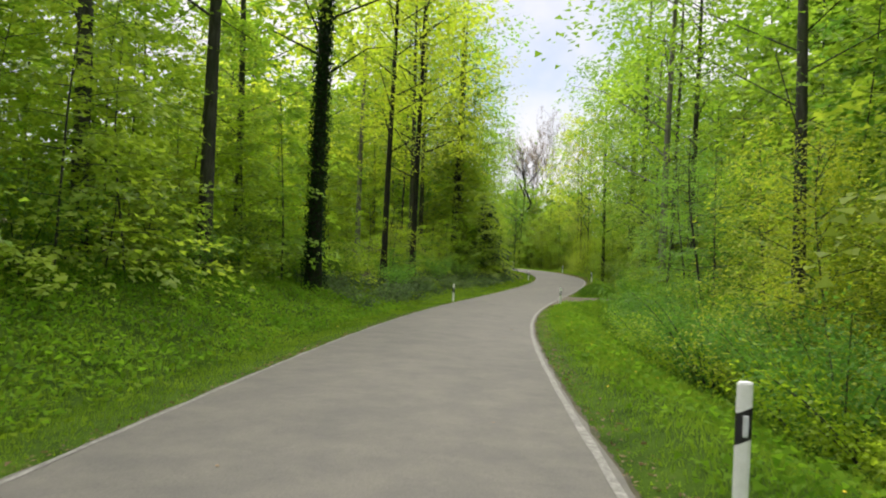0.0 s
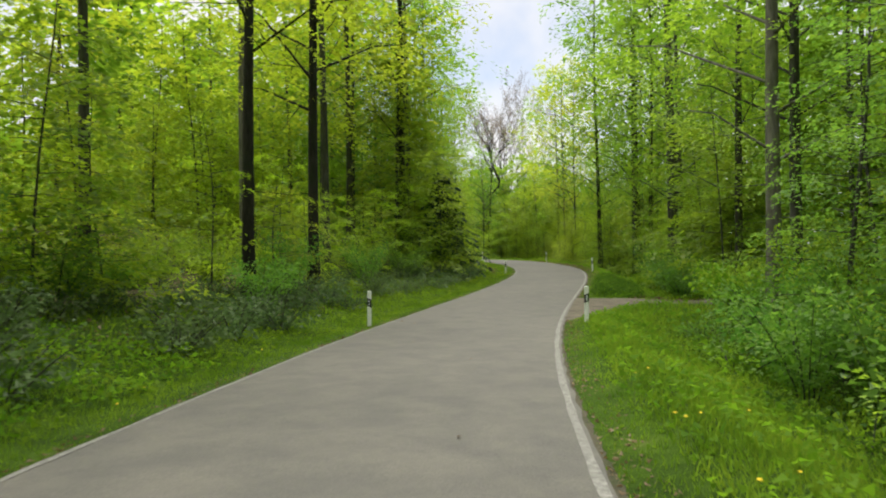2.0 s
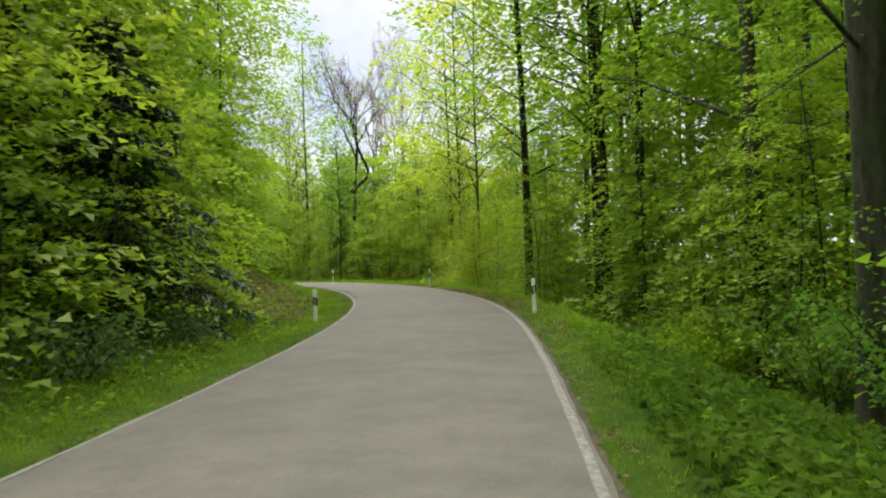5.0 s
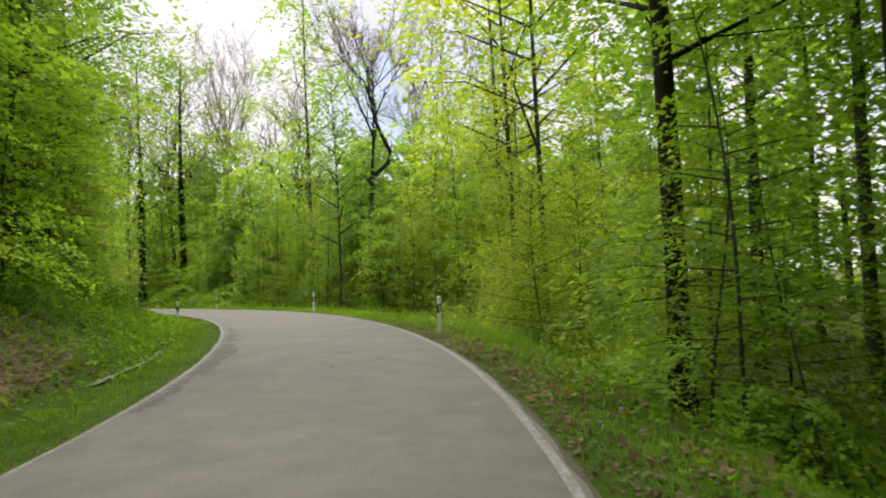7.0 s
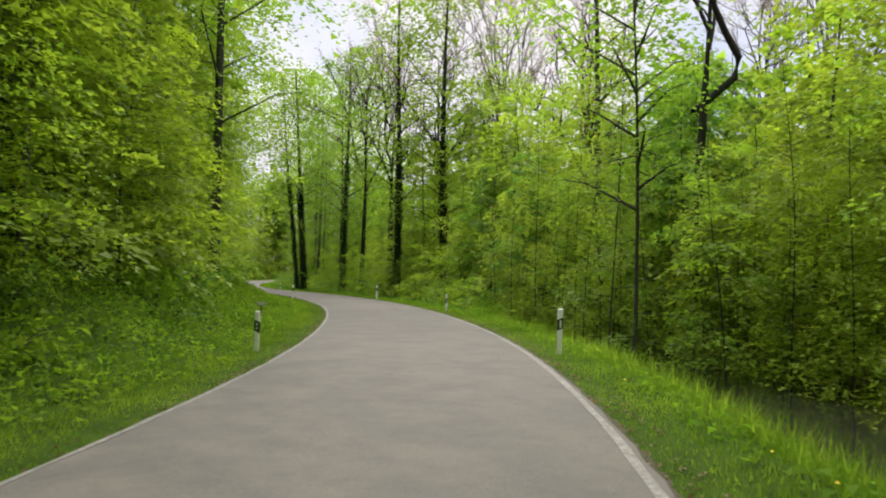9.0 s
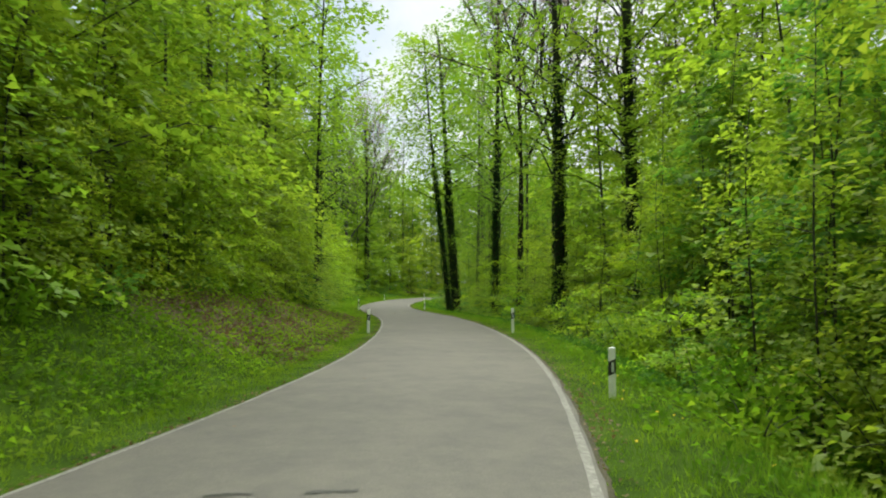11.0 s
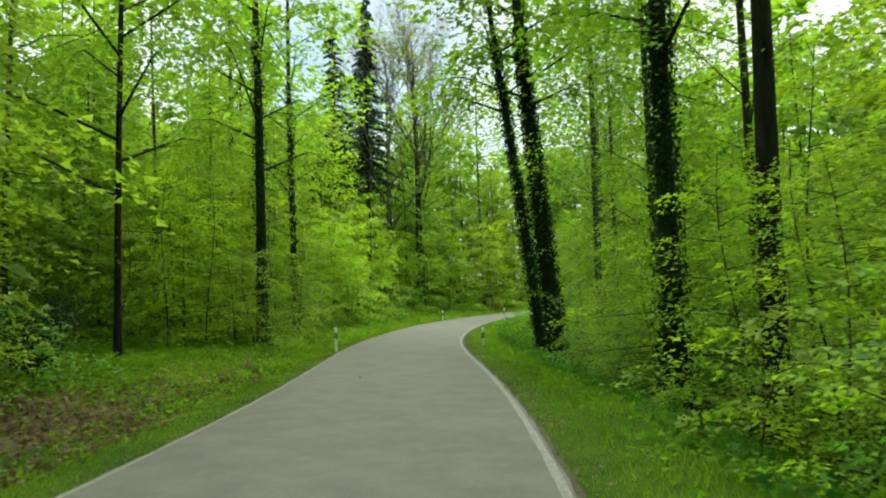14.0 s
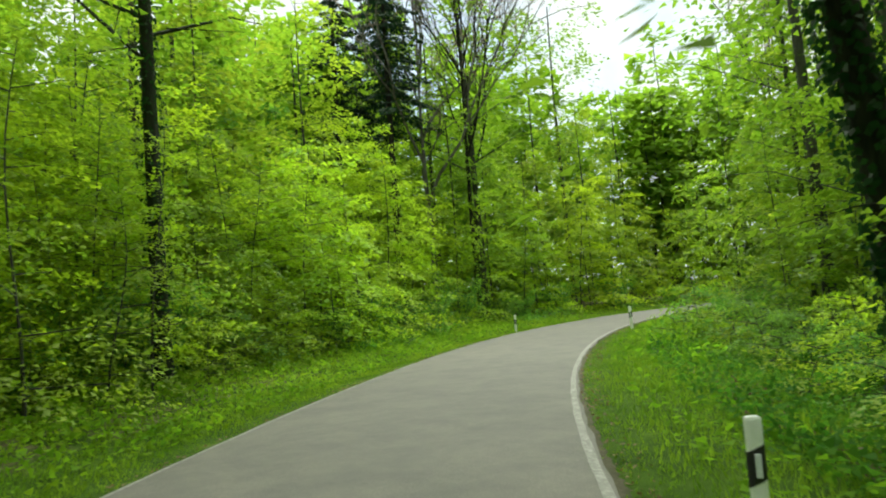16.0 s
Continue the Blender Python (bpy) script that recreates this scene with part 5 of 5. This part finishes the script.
# ---- things along the road ----
def delineator(left, blue=False, size=0.84):
    """A white plastic marker post with a slanting black band and reflectors."""
    top = new("delineator_post")
    prof = [(-0.072, -0.030), (-0.060, -0.048), (-0.030, -0.058), (0.030, -0.058), (0.060, -0.048), (0.072, -0.030), (0.050, 0.030), (0.022, 0.062), (-0.022, 0.062), (-0.050, 0.030)]
    lean = -1.0 if left else 1.0

    def shell(name, mat, z0, z1, grow, slope0, slope1, dome=False):
        bm = bmesh.new()
        rings = []
        for z, k in ((z0, slope0), (z1, slope1)):
            rings.append([bm.verts.new((x * grow, y * grow, z + k * x)) for x, y in prof])
        if dome:
            rings.append([bm.verts.new((x * 0.80, y * 0.80, z1 + 0.014 - 0.10 * y)) for x, y in prof])
            rings.append([bm.verts.new((x * 0.5, y * 0.5, z1 + 0.022 - 0.12 * y)) for x, y in prof])
        n = len(prof)
        for a, b in zip(rings, rings[1:]):
            for i in range(n):
                bm.faces.new((a[i], a[(i + 1) % n], b[(i + 1) % n], b[i]))
        bm.faces.new(rings[-1])
        bm.faces.new(list(reversed(rings[0])))
        return bm_mesh(name, bm, mat)

    part("body", shell("body", M_POST, -0.30, 0.925, 0.90, 0, 0.10 * lean, True), top)
    band = part("band", shell("band", M_BAND, 0.475, 0.725, 0.935, 0.42 * lean, 0.42 * lean), top, "black slanting band")
    if left:
        for z in (0.555, 0.645):
            bm = bmesh.new()
            bmesh.ops.create_cone(bm, cap_ends=True, segments=14, radius1=0.027, radius2=0.024, depth=0.010, matrix=pose(0, -0.058, z, 90))
            part("reflector", bm_mesh("reflector", bm, M_REFLECT), band, "round white reflector")
    else:
        bm = bmesh.new()
        bmesh.ops.create_cube(bm, size=1, matrix=Matrix.Translation((0.006, -0.056, 0.60)) @ Matrix.Diagonal((0.045, 0.012, 0.17, 1)))
        bmesh.ops.bevel(bm, geom=bm.edges[:], offset=0.004, segments=1, affect="EDGES")
        part("reflector", bm_mesh("reflector", bm, M_REFLECT), band, "upright white reflector")
    if blue:
        bm = bmesh.new()
        bmesh.ops.create_cone(bm, cap_ends=True, segments=18, radius1=0.085, radius2=0.070, depth=0.03, matrix=pose(0.07, 0.01, 0.60, 0, 90, 0))
        part("wildlife_reflector", bm_mesh("wildlife_reflector", bm, M_BLUE), top, "blue half-round wildlife reflector")
    for ob in top.children_recursive:
        ob.data.transform(Matrix.Scale(size, 4))
    return top


POSTS = [(36.3, -2.58, 0, 0.05), (67.0, -2.95, 0, 0.10), (99.4, -2.95, 0, 0.18), (132.2, -2.63, 0, 0.07), (164.5, -2.48, 0, 0.05), (190.8, -2.9, 0, 0.20),
         (4.83, 2.86, 1, 0.05), (36.8, 2.87, 1, 0.07), (66.8, 2.82, 1, 0.05), (83.9, 2.96, 1, 0.06), (99.1, 2.85, 1, 0.07), (116.2, 2.95, 1, 0.20), (132.1, 2.83, 2, 0.02), (164.6, 3.0, 1, 0.26), (187.6, 2.8, 1, 0.12)]
protos = {}
lean_by = random.Random(3)
for s, u, kind, deep in POSTS:
    x, y, z, th = spot(s, u, 0.15 - deep)
    m = pose(x, y, z, lean_by.uniform(-1.2, 1.2), lean_by.uniform(-1.0, 1.0), math.degrees(th) + lean_by.uniform(-6, 6))
    if kind in protos:
        ob = copy_thing(protos[kind], m)
    else:
        ob = protos[kind] = delineator(kind == 0, kind == 2)
        ob.matrix_basis = m
    tagged(ob, ("white marker post with black band and two round reflectors", "white marker post with black band and upright reflector", "white marker post with black band and blue wildlife reflector")[kind], "marker post", "marker posts along the road")


def sign_board():
    top = new("trail_sign")
    bm = bmesh.new()
    bmesh.ops.create_cone(bm, cap_ends=True, segments=8, radius1=0.025, radius2=0.02, depth=0.85, matrix=Matrix.Translation((0, 0, 0.19)))
    part("stake", bm_mesh("stake", bm, M_WOOD), top)
    bm = bmesh.new()
    bmesh.ops.create_cube(bm, size=1, matrix=Matrix.Translation((0, -0.04, 0.56)) @ Matrix.Diagonal((0.24, 0.025, 0.10, 1)))
    bmesh.ops.bevel(bm, geom=bm.edges[:], offset=0.008, segments=2, affect="EDGES")
    part("board", bm_mesh("board", bm, M_BOARD), top, "pale weathered board")
    return tagged(top, "small pale board on a wooden stake on the bank", "sign")


ob = sign_board()
x, y, z, th = spot(106.2, -4.0)
ob.matrix_basis = pose(x, y, z, 0, 3, math.degrees(th) + 8)


def drain_channel():
    """A shallow wet gutter at the foot of the bank."""
    s = np.arange(78.5, 84.1, 0.5)
    prof = [(-0.13, 0.012), (-0.10, 0.010), (-0.04, 0.004), (0.04, 0.004), (0.10, 0.010), (0.13, 0.012)]
    v = []
    for q in s:
        u = -HALF - 1.25 + 0.08 * math.sin(q * 0.7)
        for du, dz in prof:
            x, y, z, _ = flat(q, u + du)
            v.append((x, y, z + float(height(q, u)) + dz + 0.02))
    n = len(prof)
    k, j = np.meshgrid(np.arange(len(s) - 1), np.arange(n - 1), indexing="ij")
    f = np.stack([k * n + j, k * n + j + 1, (k + 1) * n + j + 1, (k + 1) * n + j], -1)
    tagged(new("drain_channel", mesh_of("drain_channel", v, f, M_CONCRETE, 4, True)), "wet grey drainage channel in the grass below the bank", "drain", kind="structure")


drain_channel()


def pond():
    """Dark still water in the hollow below the verge, with dead reed stalks at its edge."""
    bm = bmesh.new()
    rim = []
    for i in range(40):
        w = i * math.pi / 20
        k = 1.02 + 0.05 * math.sin(3 * w) + 0.03 * math.sin(7 * w + 1)
        x, y, _, _ = flat(101.0 + 11.5 * k * math.cos(w), 9.4 + 3.2 * k * math.sin(w))
        rim.append(bm.verts.new((float(x), float(y), POND_Z)))
    bm.faces.new(rim)
    tagged(new("pond", bm_mesh("pond", bm, M_WATER)), "dark still pond water in the hollow below the verge", "water", kind="structure")
    r = np.random.RandomState(71)
    n = 420
    s, u = 91 + 20 * r.rand(n), 5.7 + 1.8 * r.rand(n) ** 1.5
    x, y, z, _ = flat(s, u)
    z = z + height(s, u)
    th, h = r.rand(n) * 6.3, 0.35 + 0.65 * r.rand(n)
    base, d = np.stack([x, y, z - 0.03], -1), np.stack([np.cos(th), np.sin(th), 0 * th], -1)
    v = np.stack([base - d * 0.007, base + d * 0.007, base + d * (0.45 * h * r.rand(n))[:, None] + UP * h[:, None]], 1)
    tagged(new("reeds", mesh_of("reeds", v, np.arange(3 * n).reshape(-1, 3), M_STRAW, 3)), "pale dead reed stalks at the edge of the pond", "reeds", kind="stuff")


POND_Z = float(centre(101.0)[2]) - 1.42
pond()


def road_repairs():
    """Dark worn strips by the inner edge of the bend."""
    r = random.Random(5)
    road = bpy.data.objects["road"]
    for i, (s0, s1, u0, u1) in enumerate(((75.5, 80.0, -2.14, -2.0), (78.5, 83.5, -2.12, -1.86), (81.0, 82.4, -1.9, -1.7), (84.2, 86.6, -2.1, -1.94), (87.4, 89.0, -2.05, -1.93))):
        me = strip("repair_strip", M_PATCH, s0, s1, u0, u1, 0.004, 3, 0.12, 0.16, 40 + i)
        ob = new("repair_strip", me)
        ob.parent = road
        tagged(ob, "dark worn repair strip")
    for i, (s0, s1, u0, u1, w) in enumerate(((162.6, 164.5, 1.66, 1.76, 0.035), (161.4, 162.5, 1.82, 1.90, 0.040), (162.2, 163.0, 1.95, 2.02, 0.02), (163.2, 163.5, 1.72, 1.96, 0.03), (110.55, 110.66, -0.72, -0.36, 0.09), (110.75, 110.86, 0.02, 0.40, 0.09))):
        n = 14
        q = np.linspace(0, 1, n)
        ms = s0 + (s1 - s0) * q + 0.02 * np.array([r.uniform(-1, 1) for _ in q])
        mu = u0 + (u1 - u0) * q + (0.05 if s1 - s0 > 0.3 else 0.01) * np.array([r.uniform(-1, 1) for _ in q])
        half = 0.5 * w * np.array([r.uniform(0.3, 1.2) for _ in q])
        along_road = s1 - s0 > 0.3
        rows = [(ms, mu - half), (ms, mu + half)] if along_road else [(ms - half, mu), (ms + half, mu)]
        v = np.stack([np.stack([*flat(a, b)[:3]], -1) + UP * (0.006 + 0.03 * (1 - (b / HALF) ** 2))[:, None] for a, b in rows], 1).reshape(-1, 3)
        f = [(2 * k, 2 * k + 1, 2 * k + 3, 2 * k + 2) for k in range(n - 1)]
        ob = new("tar_mark", mesh_of("tar_mark", v, f, M_TAR, 4))
        ob.parent = road
        tagged(ob, "black tar mark on the asphalt")


road_repairs()


def flowers(seed, n, s0, s1, u0, u1):
    """Dandelion heads in the grass."""
    r = np.random.RandomState(seed)
    s, u = s0 + (s1 - s0) * r.rand(n), u0 + (u1 - u0) * r.rand(n)
    x, y, z, _ = flat(s, u)
    z = z + height(s, u) + 0.09 + 0.05 * r.rand(n)
    k = np.arange(6) * np.pi / 3
    rad = 0.016 + 0.008 * r.rand(n)
    ring = np.stack([x[:, None] + rad[:, None] * np.cos(k), y[:, None] + rad[:, None] * np.sin(k), np.broadcast_to(z[:, None], (n, 6))], -1)
    top = np.stack([x, y, z + 0.012], -1)[:, None]
    v = np.concatenate([ring, top], 1)
    f = np.array([(a, (a + 1) % 6, 6) for a in range(6)])
    f = (np.arange(n)[:, None, None] * 7 + f).reshape(-1, 3)
    tagged(new("dandelions", mesh_of("dandelions", v, f, M_FLOWER, 3)), "scattered yellow dandelions in the verge grass", "flowers", kind="stuff")


flowers(51, 26, 4, 37, HALF + 0.5, HALF + 2.0)
flowers(52, 40, 62, 130, HALF + 0.4, HALF + 1.8)
flowers(53, 14, -2, 60, -HALF - 1.8, -HALF - 0.4)


def fallen(seed, n, s0, s1, u0, u1):
    """Single dry leaves and twig bits on the hard surfaces."""
    r = np.random.RandomState(seed)
    s, u = s0 + (s1 - s0) * r.rand(n), u0 + (u1 - u0) * r.rand(n)
    x, y, z, _ = flat(s, u)
    z = z + np.where(np.abs(u) < HALF, 0.03 * (1 - (u / HALF) ** 2) + 0.01, height(s, u) + 0.07)
    g = Leaves()
    k = 0.05 + 0.06 * r.rand(n)
    g.leaves(np.stack([x, y, z], -1), np.stack([r.randn(n), r.randn(n), 0.1 * np.abs(r.randn(n))], -1), UP + 0.2 * r.randn(n, 3), k, k * 0.6)
    tagged(new("fallen_leaves", g.mesh("fallen_leaves", M_DEAD)), "a few dry leaves lying on the track and road", "leaf litter", kind="stuff")


fallen(61, 110, 40, 46.6, 3.0, 7.5)
fallen(62, 60, 0, 160, -2.2, 2.2)
